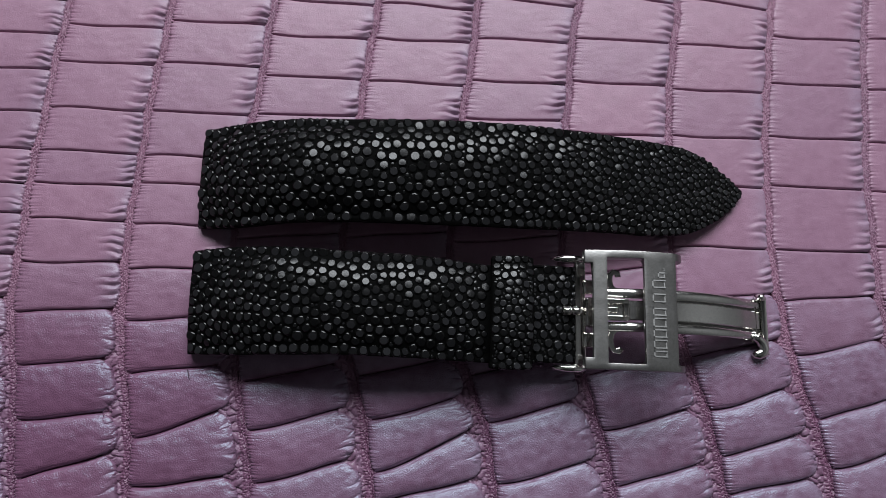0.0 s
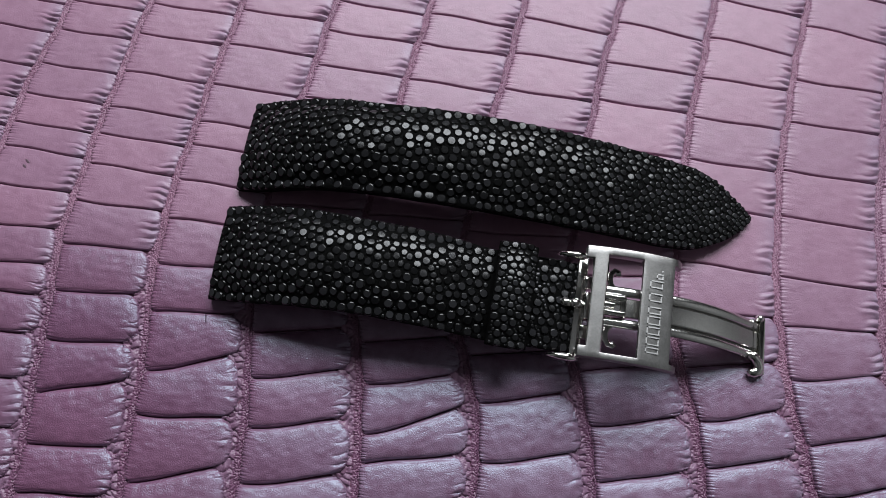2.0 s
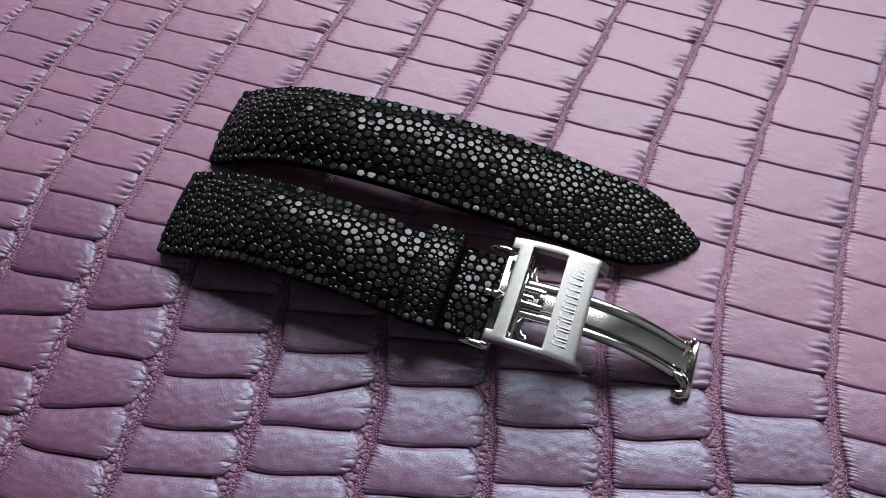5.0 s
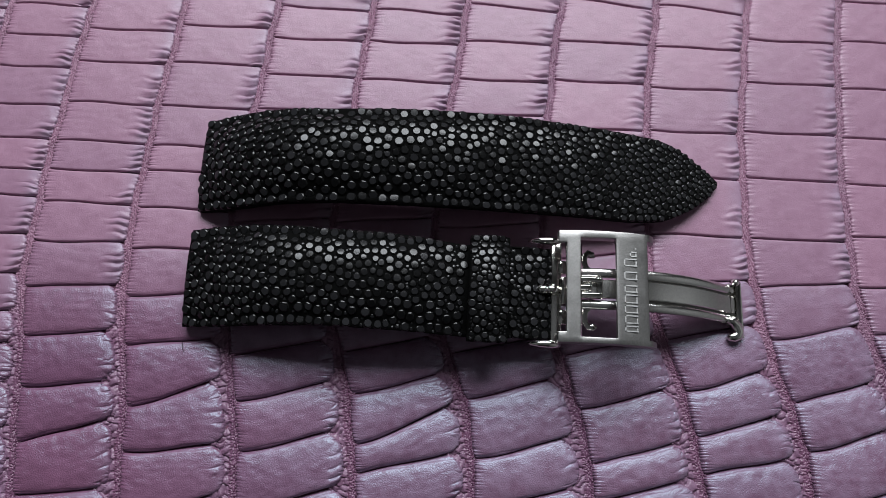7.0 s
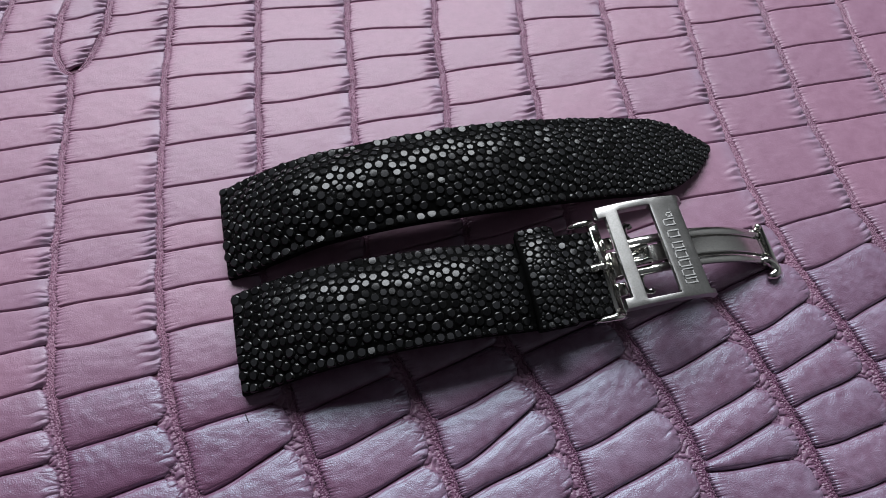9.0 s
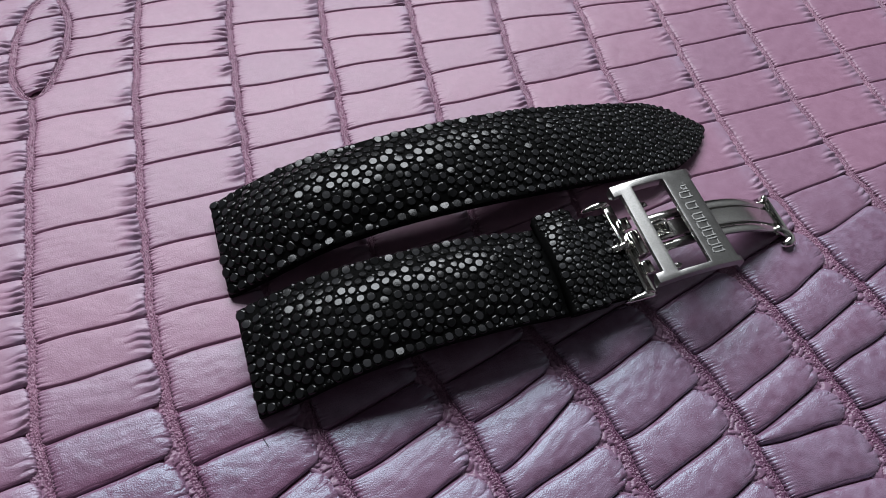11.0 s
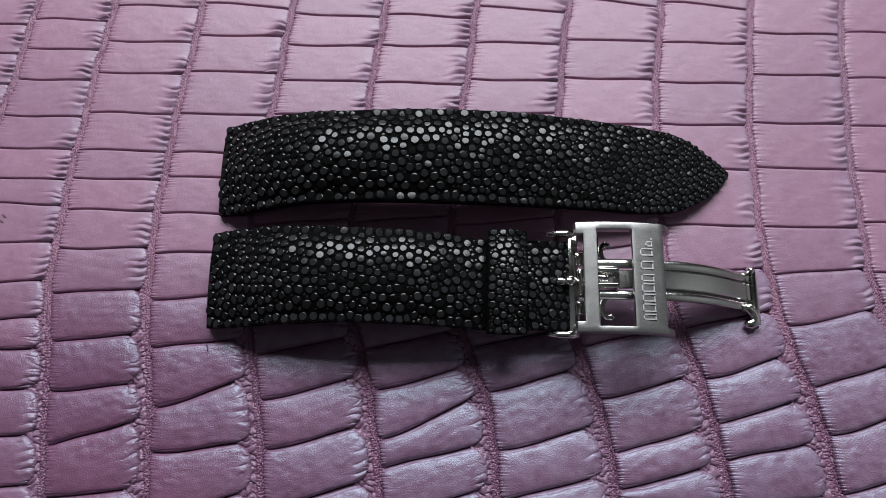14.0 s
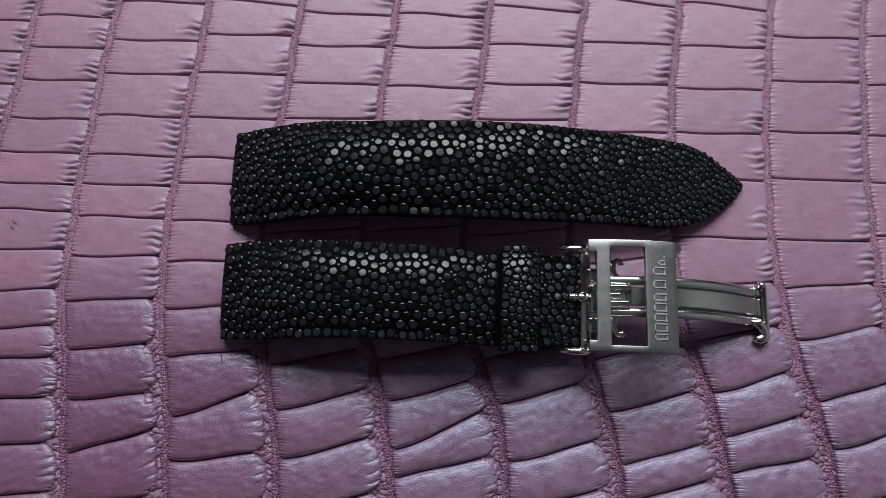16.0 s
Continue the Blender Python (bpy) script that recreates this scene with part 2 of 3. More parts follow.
def curve_at(ks, vs, q):
    """Smooth interpolation of values vs at ascending knots ks, straight beyond them."""
    ks, vs, q = np.asarray(ks, float), np.asarray(vs, float), np.asarray(q, float)
    m = np.gradient(vs, ks)
    i = np.clip(np.searchsorted(ks, q) - 1, 0, len(ks) - 2)
    h = ks[i + 1] - ks[i]
    t = (q - ks[i]) / h
    mid = vs[i] * (2 * t**3 - 3 * t**2 + 1) + h * m[i] * (t**3 - 2 * t**2 + t) + vs[i + 1] * (3 * t**2 - 2 * t**3) + h * m[i + 1] * (t**3 - t**2)
    return np.where(t < 0, vs[0] + m[0] * (q - ks[0]), np.where(t > 1, vs[-1] + m[-1] * (q - ks[-1]), mid))


def smooth01(x):
    x = np.clip(x, 0, 1)
    return x * x * (3 - 2 * x)


# ---- the room that closes the place ----
def room():
    x0, x1, y0, y1, top, th = -1.5, SIDE_X, -3.2, WIN["y"], 2.1, 0.12
    wz0, wz1, wx0, wx1 = WIN["z0"], WIN["z1"], WIN["x0"], WIN["x1"]
    tagged(part("floor", box(x0 - th, x1 + th, y0 - th, y1 + th, -0.08, -0.0032), FLOOR_MAT, smooth=False), "dark smooth table top below the hide", "table top", kind="structure")
    tagged(part("ceiling", box(x0 - th, x1 + th, y0 - th, y1 + th, top, top + th), CEILING_MAT, smooth=False), "plain dim grey ceiling", "ceiling", kind="structure")
    north = joined(box(x0, wx0, y1, y1 + th, -0.0032, top), box(wx1, x1, y1, y1 + th, -0.0032, top), box(wx0, wx1, y1, y1 + th, -0.0032, wz0), box(wx0, wx1, y1, y1 + th, wz1, top))
    tagged(part("wall_north", north, WALL_MAT, smooth=False), "plain grey wall with a window opening", "wall", kind="structure")
    tagged(part("wall_south", box(x0, x1, y0 - th, y0, -0.0032, top), WALL_MAT, smooth=False), "plain grey wall", "wall", kind="structure")
    tagged(part("wall_east", box(x1, x1 + th, y0 - th, y1 + th, -0.0032, top), PALE_MAT, smooth=False), "plain grey wall", "wall", kind="structure")
    tagged(part("wall_west", box(x0 - th, x0, y0 - th, y1 + th, -0.0032, top), DIM_MAT, smooth=False), "plain grey wall", "wall", kind="structure")


room()

# ---- the crocodile hide: seams run away from the viewer, scales lie between them ----
SEAM_Y = (-80, -45, -15, 15, 45, 75, 110)
SEAM_X = (
    (-110.4, -114.9, -120.7, -121.4, -118.9, -116.9, -111.4),
    (-88.9, -94.0, -98.6, -98.9, -97.7, -95.5, -89.8),
    (-65.8, -70.3, -74.9, -75.2, -73.5, -71.1, -66.1),
    (-41.0, -45.5, -51.3, -51.4, -48.9, -46.6, -41.8),
    (-15.3, -19.5, -26.7, -26.7, -24.0, -21.3, -16.6),
    (10.2, 6.7, -1.8, -1.9, 0.6, 3.7, 8.6),
    (35.4, 32.3, 23.9, 23.3, 25.1, 28.7, 34.0),
    (60.4, 57.0, 49.6, 48.4, 50.1, 53.9, 59.0),
    (84.6, 80.8, 74.1, 72.3, 74.2, 78.2, 83.4),
    (108.5, 104.7, 98.3, 96.9, 98.7, 101.8, 107.4),
    (132.6, 128.7, 122.2, 121.5, 123.0, 126.0, 131.5),
)
Y_LOW, Y_HIGH, FIRST, LAST = -104.0, 124.0, -2, 12
# cross creases of each column of scales, at its left seam (a pair: left and right end); hidden ones are filled in at an even pitch
CREASES_LEFT = {
    0: (66, 56.6, 47.5, 38.3, 27.6, 18.3, 10, 3, -6.9, -17.2, -26.5, -34, -43.2, -53.4),
    1: (95, 88, 81, 73, 61.5, 50.5, 40.7, 28.8, 18.2, 10.5, 2, -7.9, -19.3, -30.7, -42.1, (-54, -48.5), -64.8),
    2: (97, 88, 80, 74.5, 63, 52.9, 41.6, 29.2, 18.1, 11.4, 1.6, -8.7, -20.2, -31.6, (-45, -38.6), -54.7, (-68.9, -62.6), -77.1),
    3: (94, 83.3, 71.2, 60.3, 50.5, 39.7, -42.6, -53.3, -64.9, -74.8),
    4: (82, 71.2, 60.5, 51, 39.5, -39.5, (-50.3, -41.3), -56.4, -65.9),
}
CREASES_RIGHT = {
    5: (78.6, 63.8, 52.3, 41.2, -39.2, -51.8, -62.3),
    6: (90.1, 81.3, 66.8, 53.8, 42.3, 29.1, -28.2, -40, -51.6, (-59.2, -54.3), (-61.5, -62.6)),
    7: (101, 88.7, 79.3, 66.4, 53.6, 41.7, 29.6, 17.2, 2, -23.2, -34.7, -44.6, (-52.5, -48.6), (-61.5, -59.8)),
    8: (103.5, 87.5, 74.6, 57.3, 44.6, 30.6, 18, 2.4, -9.7, -22, -36, -46.4, -58.7),
    9: (58, 44, 30.2, 17.8, 4.1, -8.5),
}
rng = np.random.default_rng(7)
BULB0, BULB1, BULB_HALF = 69.0, 107.0, 6.6


def seam(k, y):
    """The x of seam k at heights y, in millimetres."""
    if k < 0:
        return seam(0, y) + 24.4 * k
    if k > 10:
        return seam(10, y) + 24.6 * (k - 10)
    wob = 0.2 * np.sin(np.asarray(y) * 0.21 + k * 2.1) + 0.15 * np.sin(np.asarray(y) * 0.53 + k)
    return curve_at(SEAM_Y, SEAM_X[k], y) + wob


def swell(y):
    """Half the width of the oval island that splits the second seam."""
    t = np.clip((np.asarray(y, float) - BULB0) / (BULB1 - BULB0), 0, 1)
    return BULB_HALF * np.sqrt(np.clip(np.sin(math.pi * t), 0, 1))


def left_of(c, y):
    return seam(c, y) + (swell(y) if c == 1 else 0)


def right_of(c, y):
    return seam(c + 1, y) - (swell(y) if c == 0 else 0)


def band(y):
    """Half the width of the grainy band along a seam."""
    return 0.68 + 0.42 * smooth01((-8 - np.asarray(y, float)) / 35)


def tilt(c, y):
    """By how much a crease's right end lies further off than its left end."""
    near = smooth01((8 - y) / 40)
    steep = 5.2 if c >= 3 else (1.6, 2.2, 2.6)[max(c, 0)]
    return float(steep * near - 2.2 * smooth01((y - 55) / 14) * smooth01((95 - y) / 10) * (c > 1))


def rows_of(c):
    """The creases of column c from far to near, as pairs of left and right end."""
    known = {**CREASES_LEFT, **CREASES_RIGHT}[min(max(c, 0), 9)]
    drift = 0.0 if 0 <= c <= 9 else float(rng.uniform(-3, 3))
    pitch = 10.3 if c < 6 else 12.4
    out = []
    for y in known:
        left, right = y if isinstance(y, tuple) else (y, y + tilt(c, y))
        left, right = left + drift, right + drift
        if not out:
            while left + 0.2 * pitch < Y_HIGH - 0.9 * pitch * len(out) and len(out) < 9:
                out.append(None)
            n = len(out)
            out = [(left + (n - k) * pitch, right + (n - k) * pitch) for k in range(n)]
        else:
            a, b = out[-1]
            gaps = max(1, round((a - left) / (pitch * 1.02))) if a - left > 1.38 * pitch else 1
            for g in range(1, gaps):
                jit = float(rng.uniform(-0.6, 0.6))
                out.append((a + (left - a) * g / gaps + jit, b + (right - b) * g / gaps + jit))
        out.append((left, right))
    while out[-1][0] > Y_LOW:
        a, b = out[-1]
        step = float(rng.uniform(9.6, 11.6))
        out.append((a - step, b - step))
    return out


def frill(y, phase, period):
    return 0.5 + 0.5 * np.sin(2 * math.pi * y / period + phase + 1.3 * np.sin(y * 1.7 + phase))


def ticks(y, phase, period):
    """Narrow grooves across an edge, unevenly spaced."""
    w = 0.5 + 0.5 * np.sin(2 * math.pi * y / period + phase + 1.5 * np.sin(y * 1.9 + phase) + 0.9 * np.sin(y * 4.3 - phase))
    return w**3


def scale_points(left, right, y_low, y_high, near, nu=0, nv=0):
    """The surface of one scale: near = 0 flat scales far off to 1 plump ones close by. left, right: functions of y; y_low, y_high: functions of u."""
    nu, nv = nu or 38 + int(8 * near), nv or 54 + int(38 * near)
    e = np.linspace(0, 1, nu)
    u = (0.25 * e + 0.75 * (0.5 - 0.5 * np.cos(math.pi * e)))[None, :] * np.ones((nv, 1))
    f = np.linspace(0, 1, nv)
    v = (0.6 * f + 0.4 * (0.5 - 0.5 * np.cos(math.pi * f)))[:, None] * np.ones((1, nu))
    low_y, high_y = (float(np.ravel(f(np.zeros(1)))[0]) for f in (y_low, y_high))
    bow, kink = (0.3 * (math.sin(12.9 * a) * (1 - v) + math.sin(12.9 * b) * v) for a, b in ((low_y, high_y), (low_y + 1, high_y + 1)))
    bend = bow * np.sin(math.pi * u) + 0.6 * kink * np.sin(2 * math.pi * u)
    gap = (0.08 + 0.035 * near) * (0.75 + 0.9 * u**3)
    lo, hi = y_low(u) + gap, y_high(u) - gap
    y = lo + (hi - lo) * v
    ph = rng.uniform(0, 6.28, 6)
    xl, xr = left(y) + band(y), right(y) - band(y) - near * (0.25 + 0.35 * math.sin(ph[4]) ** 2 + 0.95 * np.abs(2 * v - 1) ** 2.6)
    tall = hi - lo
    rim = np.minimum(v, 1 - v) * tall
    corner_r, corner_l = 1.1 + 1.9 * near, 0.4 + 1.1 * near
    back = np.clip(1 - rim / corner_r, 0, 1)
    xr = xr - (0.6 + 0.3 * near) * corner_r * (1 - np.sqrt(np.clip(1 - back**2, 0, 1)))
    back = np.clip(1 - rim / corner_l, 0, 1)
    xl = xl + 0.5 * corner_l * (1 - np.sqrt(np.clip(1 - back**2, 0, 1)))
    x = xl + (xr - xl) * u
    from_l, from_r = x - xl, xr - x
    tick_r, tick_l = ticks(y, ph[0], 1.05 - 0.25 * near), ticks(y, ph[1], 0.82 - 0.15 * near)
    x = x + (0.34 - 0.2 * near) * (tick_r - 0.3) * -np.exp(-from_r / 0.35) + (0.42 - 0.2 * near) * (tick_l - 0.3) * np.exp(-from_l / 0.6)
    high = 0.36 + 0.3 * near
    z = high * (1 - np.exp(-rim / (0.13 + 0.27 * near))) * (1 - 0.6 * np.exp(-from_r / (0.7 + 0.1 * near))) * (1 - 0.65 * np.exp(-from_l / 0.45))
    # folds that run in from the right end, with lobes between them
    count = int(rng.integers(2, 5)) if near < 0.3 else int(rng.integers(1, 4))
    starts = rng.uniform(0.25, 0.6) + (np.arange(count) - 0.5 * (count - 1)) * rng.uniform(0.16, 0.23)
    for yc in starts:
        reach = rng.uniform(1.9, 3.6) * (1 - 0.2 * near)
        slant = rng.uniform(-0.2, 0.16)
        deep = rng.uniform(0.4, 0.8) * (1.0 - 0.4 * near)
        off = (v - yc) * tall - slant * from_r - 0.2 * np.sin(from_r * 1.3 + ph[2])
        along = np.exp(-((from_r / reach) ** 2)) * (1 - 0.85 * np.exp(-from_r / 0.8))
        wide = 0.13 + 0.062 * np.clip(reach - from_r, 0, 4)
        z -= deep * np.exp(-((off / wide) ** 2)) * along
        z += deep * ((1.1 - 0.4 * near) * np.exp(-(((off + 0.9) / 0.6) ** 2)) + 0.4 * np.exp(-(((off - 0.9) / 0.6) ** 2))) * along
    z += (0.1 + 0.6 * near) * (4 * v * (1 - v)) ** 0.9 * (1 - np.exp(-from_r / 2.2)) * (1 - 0.6 * np.exp(-from_l / 1.2))
    z -= (0.1 - 0.04 * near) * tick_r * np.exp(-from_r / (0.3 + 0.35 * frill(y, ph[2], 3.1)))
    z -= (0.36 - 0.08 * near) * tick_l * np.exp(-from_l / (0.7 + 0.4 * frill(y, ph[3], 2.3)))
    # short branching creases behind the lobes of the plump scales
    skin = cells(x * 0.75 + 0.4 * np.sin(y * 1.4), y + 0.45 * from_r * np.sin(ph[5]), 2.1, 300)
    z -= 0.42 * near * np.exp(-((skin / 0.08) ** 2)) * np.exp(-((from_r / (0.5 + 2.0 * frill(y, ph[4], 4.0) ** 2)) ** 2))
    # a fine second line along the creases of the plump scales
    z -= 0.1 * near * np.exp(-(((rim - 0.45 - 0.12 * np.sin(x * 0.7 + ph[1])) / 0.12) ** 2))
    # shallow wrinkles of the plump scales
    for _ in range(9):
        turn, wave, start = rng.uniform(0, math.pi), rng.uniform(1.8, 5.0), rng.uniform(0, 6.28, 2)
        a, b = x * math.cos(turn) + y * math.sin(turn), y * math.cos(turn) - x * math.sin(turn)
        z += (0.006 + 0.013 * near) * np.sin(2 * math.pi / wave * a + start[0] + 0.7 * np.sin(b)) * np.sin(4 / wave * b + start[1])
    z += 0.03 * np.sin(x * 0.6 + ph[0]) * np.sin(y * 0.8 + ph[1])
    # plump scales do not all lie level
    z += near * (rng.uniform(-0.035, 0.035) * (v - 0.5) * tall + rng.uniform(-0.012, 0.012) * (u - 0.5) * (xr - xl))
    edge = np.exp(-np.minimum(np.minimum(from_l, from_r), rim) / 0.07)
    z = np.maximum(z, -0.35) - 0.5 * edge
    ends = np.exp(-((from_r / 3.0) ** 2))
    # sheen of right ends and of near right scales, painted as blue-grey
    sheen_lilac = np.clip(0.6 * ends * (1 - 0.6 * near) + 0.42 * near * smooth01((x + 80) / 90), 0, 0.7)
    # near scales: plum dye with the dimmer light put into the colour
    plum_dim = np.clip(near * 1.1, 0, 1) * np.ones_like(sheen_lilac)
    return np.stack([x, y + bend, z], -1) * MM, sheen_lilac, plum_dim


def cells(x, y, size, seed):
    """How far inside its cell a point of a jittered grid lies: 0 on the borders between grains."""
    r = np.random.default_rng(seed)
    jx, jy = r.random((128, 512)), r.random((128, 512))
    gx, gy = np.floor(x / size).astype(int), np.floor(y / size).astype(int)
    best, second = np.full(x.shape, 9.0), np.full(x.shape, 9.0)
    for dx in (-1, 0, 1):
        for dy in (-1, 0, 1):
            a, b = (gx + dx) % 128, (gy + dy) % 512
            d = np.hypot(x - (gx + dx + jx[a, b]) * size, y - (gy + dy + jy[a, b]) * size)
            second = np.minimum(second, np.maximum(best, d))
            best = np.minimum(best, d)
    return (second - best) / size


def seam_points(middle, y0, y1, seed):
    ys = np.concatenate([np.arange(y0, -8, 0.13), np.arange(max(y0, -8), y1, 0.19)])
    n = 41
    w = np.linspace(-1, 1, n)
    y = ys[:, None] * np.ones((1, n))
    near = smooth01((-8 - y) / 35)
    half = np.where(w[None, :] < 0, band(y) + 0.75 + 3.6 * near, band(y) + 0.75 + 0.6 * near)
    off = w[None, :] * half
    x = middle(y) + off
    out = np.abs(off)
    lean = 0.4 * off + 0.35 * np.sin(y * 0.8 + seed) + 0.2 * np.sin(off * 4 + y * 2.3)
    small, large = cells(off * 1.1, (y - lean) * 0.95, 0.45, seed), cells(off * 0.9 + 0.2 * np.sin(y * 3), (y - lean) * 0.8, 0.55, seed + 50)
    pebbles = cells(off * 0.9 + 0.5 * np.sin(y * 1.1 + seed), y + 0.45 * off * np.sin(y * 0.37 + seed) + 0.4 * np.sin(off * 1.7), 1.7, seed + 90)
    ends = near * smooth01((-0.55 * band(y) - off) / 0.35)
    grain = np.where(ends > 0.5, pebbles, np.where(near > 0.5, large, small))
    z = 0.08 - 0.02 * near - (0.2 + 0.12 * near + 0.15 * ends) * np.exp(-((grain / (0.16 - 0.03 * ends)) ** 2)) - (0.1 - 0.03 * near) * (1 - np.clip(grain / 0.7, 0, 1))
    z += ends * (0.07 * np.clip(grain / 0.5, 0, 1) + 0.1 * np.sin(y * 1.9 + off * 1.3 + seed) - 0.1)
    z += 0.1 * np.sin(y * 0.9 + seed) * np.sin(off * 2.1 + seed)
    z -= (0.16 + 0.24 * near) * np.exp(-(((out - 0.62 * band(y) - 0.12 * np.sin(y * 1.3 + seed)) / 0.13) ** 2))
    z -= 0.25 * (1 - ends) * smooth01((out - band(y) + 0.15) / 0.7)
    z += 0.16 * (1 - near) * frill(y, seed, 0.85) * smooth01((out - 0.55 * band(y)) / 0.5)
    z -= 0.7 * smooth01((np.abs(w[None, :]) - 0.86) / 0.14)
    # near seams: plum dye, also darkened in colour for the dimmer near side
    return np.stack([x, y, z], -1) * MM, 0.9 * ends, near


def seam_sheet(parent, pts, sheen_lilac, plum_dim):
    return sheet("seam", pts, SEAM_MAT, parent, "grainy plum seam between scales", sheen_lilac, plum_dim)


def hide():
    ob = thing("crocodile_hide")
    tagged(ob, "mauve crocodile leather hide with rows of square scales, lying flat", "leather hide")
    part("hide_backing", box(seam(FIRST, 0.0) * MM - 0.003, seam(LAST, 0.0) * MM + 0.014, Y_LOW * MM - 0.002, Y_HIGH * MM + 0.002, -0.0032, -0.00062), GROOVE_MAT, ob, "plum suede backing in the grooves", smooth=False)
    extra = []
    for c in range(FIRST, LAST):
        ys = rows_of(c)
        for (y_top, r_top), (y_bot, r_bot) in zip(ys, ys[1:]):
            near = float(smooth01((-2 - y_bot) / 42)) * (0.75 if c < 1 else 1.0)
            w_t, w_b = r_top - y_top, r_bot - y_bot
            pts, sheen_lilac, plum_dim = scale_points(lambda y: left_of(c, y), lambda y: right_of(c, y), lambda u: y_bot + w_b * u**1.15, lambda u: y_top + w_t * u**1.15, near)
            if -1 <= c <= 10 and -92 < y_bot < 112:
                sheet("scale", pts, SCALE_MAT, ob, sheen_lilac=sheen_lilac, plum_dim=plum_dim)
            else:
                extra.append((pts, sheen_lilac, plum_dim))
    # the oval island of small scales in the second seam
    for y_top, y_bot in ((BULB1 - 2.0, 97), (97, 88.5), (88.5, 80), (80, BULB0 + 1.6)):
        pts, sheen_lilac, plum_dim = scale_points(lambda y: seam(1, y) - np.maximum(swell(y) - 0.5, 0.3) - 0.3, lambda y: seam(1, y) + np.maximum(swell(y) - 0.5, 0.3) + 0.3, lambda u: y_bot + 1.2 * u, lambda u: y_top + 1.2 * u, 0.1)
        sheet("scale", pts, SCALE_MAT, ob, sheen_lilac=sheen_lilac, plum_dim=plum_dim)
    quads, n = [], 0
    for pts, _, _ in extra:
        r, q = pts.shape[:2]
        i = n + np.arange(r * q).reshape(r, q)
        quads += np.stack([i[:-1, :-1], i[:-1, 1:], i[1:, 1:], i[1:, :-1]], -1).reshape(-1, 4).tolist()
        n += r * q
    me = bpy.data.meshes.new("scale_fill")
    me.from_pydata(np.concatenate([p.reshape(-1, 3) for p, _, _ in extra]).tolist(), [], quads)
    for name, pick in (("sheen_lilac", 1), ("plum_dim", 2)):
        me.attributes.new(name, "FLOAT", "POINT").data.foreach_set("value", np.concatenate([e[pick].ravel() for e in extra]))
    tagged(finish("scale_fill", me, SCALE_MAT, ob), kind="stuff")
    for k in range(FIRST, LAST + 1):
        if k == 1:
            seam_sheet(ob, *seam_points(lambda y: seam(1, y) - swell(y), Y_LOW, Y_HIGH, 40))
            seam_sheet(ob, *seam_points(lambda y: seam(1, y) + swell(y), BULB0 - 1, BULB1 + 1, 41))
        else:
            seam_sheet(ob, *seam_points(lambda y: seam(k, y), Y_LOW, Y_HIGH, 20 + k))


# ---- straps of polished ray skin ----
BEAD_SIDES = 14


def bead_mesh(rad, tall, dome):
    """A low bead with a many-sided foot of the given radii, sloping shoulders and a round top ground flat."""
    mean = float(np.mean(rad))
    rings = ((1.0, 0.0, -0.3), (0.97, 0.0, 0.0), (0.84, 0.25, 0.62), (0.69, 0.5, 1.0 - dome), (0.69, 0.5, 1.0 - dome), (0.3, 0.8, 1.0 - 0.2 * dome))
    turn = 2 * math.pi * np.arange(BEAD_SIDES) / BEAD_SIDES
    verts, faces = [], []
    for k, even, z in rings:
        r = k * ((1 - even) * rad + even * np.minimum(mean, rad * 1.15))
        verts += np.stack([r * np.cos(turn), r * np.sin(turn), np.full(BEAD_SIDES, z * tall)], -1).tolist()
    n = BEAD_SIDES
    for a in (0, 1, 2, 4):
        faces += [(a * n + j, a * n + (j + 1) % n, (a + 1) * n + (j + 1) % n, (a + 1) * n + j) for j in range(n)]
    faces.append(tuple((len(rings) - 1) * n + j for j in range(n)))
    return verts, faces, [0] * (3 * n) + [1] * (len(faces) - 3 * n)


def outlines(places, bounds):
    """The foot of each bead: a circle of its radius, swollen into the room left by its neighbours and cut off at the strap's edge. places: u, v, radius in mm along the surface; bounds: how far the edges lie to the front and the back of each."""
    a = np.array(places)
    turn = 2 * math.pi * np.arange(BEAD_SIDES) / BEAD_SIDES
    way = np.stack([np.cos(turn), np.sin(turn)], -1)
    out = []
    for (u, v, r), (front, back) in zip(a, bounds):
        d = np.hypot(a[:, 0] - u, a[:, 1] - v)
        near = a[(d > 1e-6) & (d < 4.5 * r + 1)]
        d = np.hypot(near[:, 0] - u, near[:, 1] - v)
        cut = (d**2 + r**2 - near[:, 2] ** 2) / (2 * d)
        to = np.stack([near[:, 0] - u, near[:, 1] - v], -1) / d[:, None]
        cos = way @ to.T
        rad = np.where(cos > 0.05, cut[None, :] / np.maximum(cos, 0.05), 99).min(1)
        rad = np.minimum(rad, 1.17 * r)
        rad = np.minimum(rad, np.where(way[:, 1] > 0.05, back / np.maximum(way[:, 1], 0.05), np.where(way[:, 1] < -0.05, front / np.maximum(-way[:, 1], 0.05), 99)))
        soft = 0.25 * np.roll(rad, 1) + 0.5 * rad + 0.25 * np.roll(rad, -1)
        out.append(np.maximum(np.minimum(rad, soft) - 0.035, 0.3 * r))
    return out


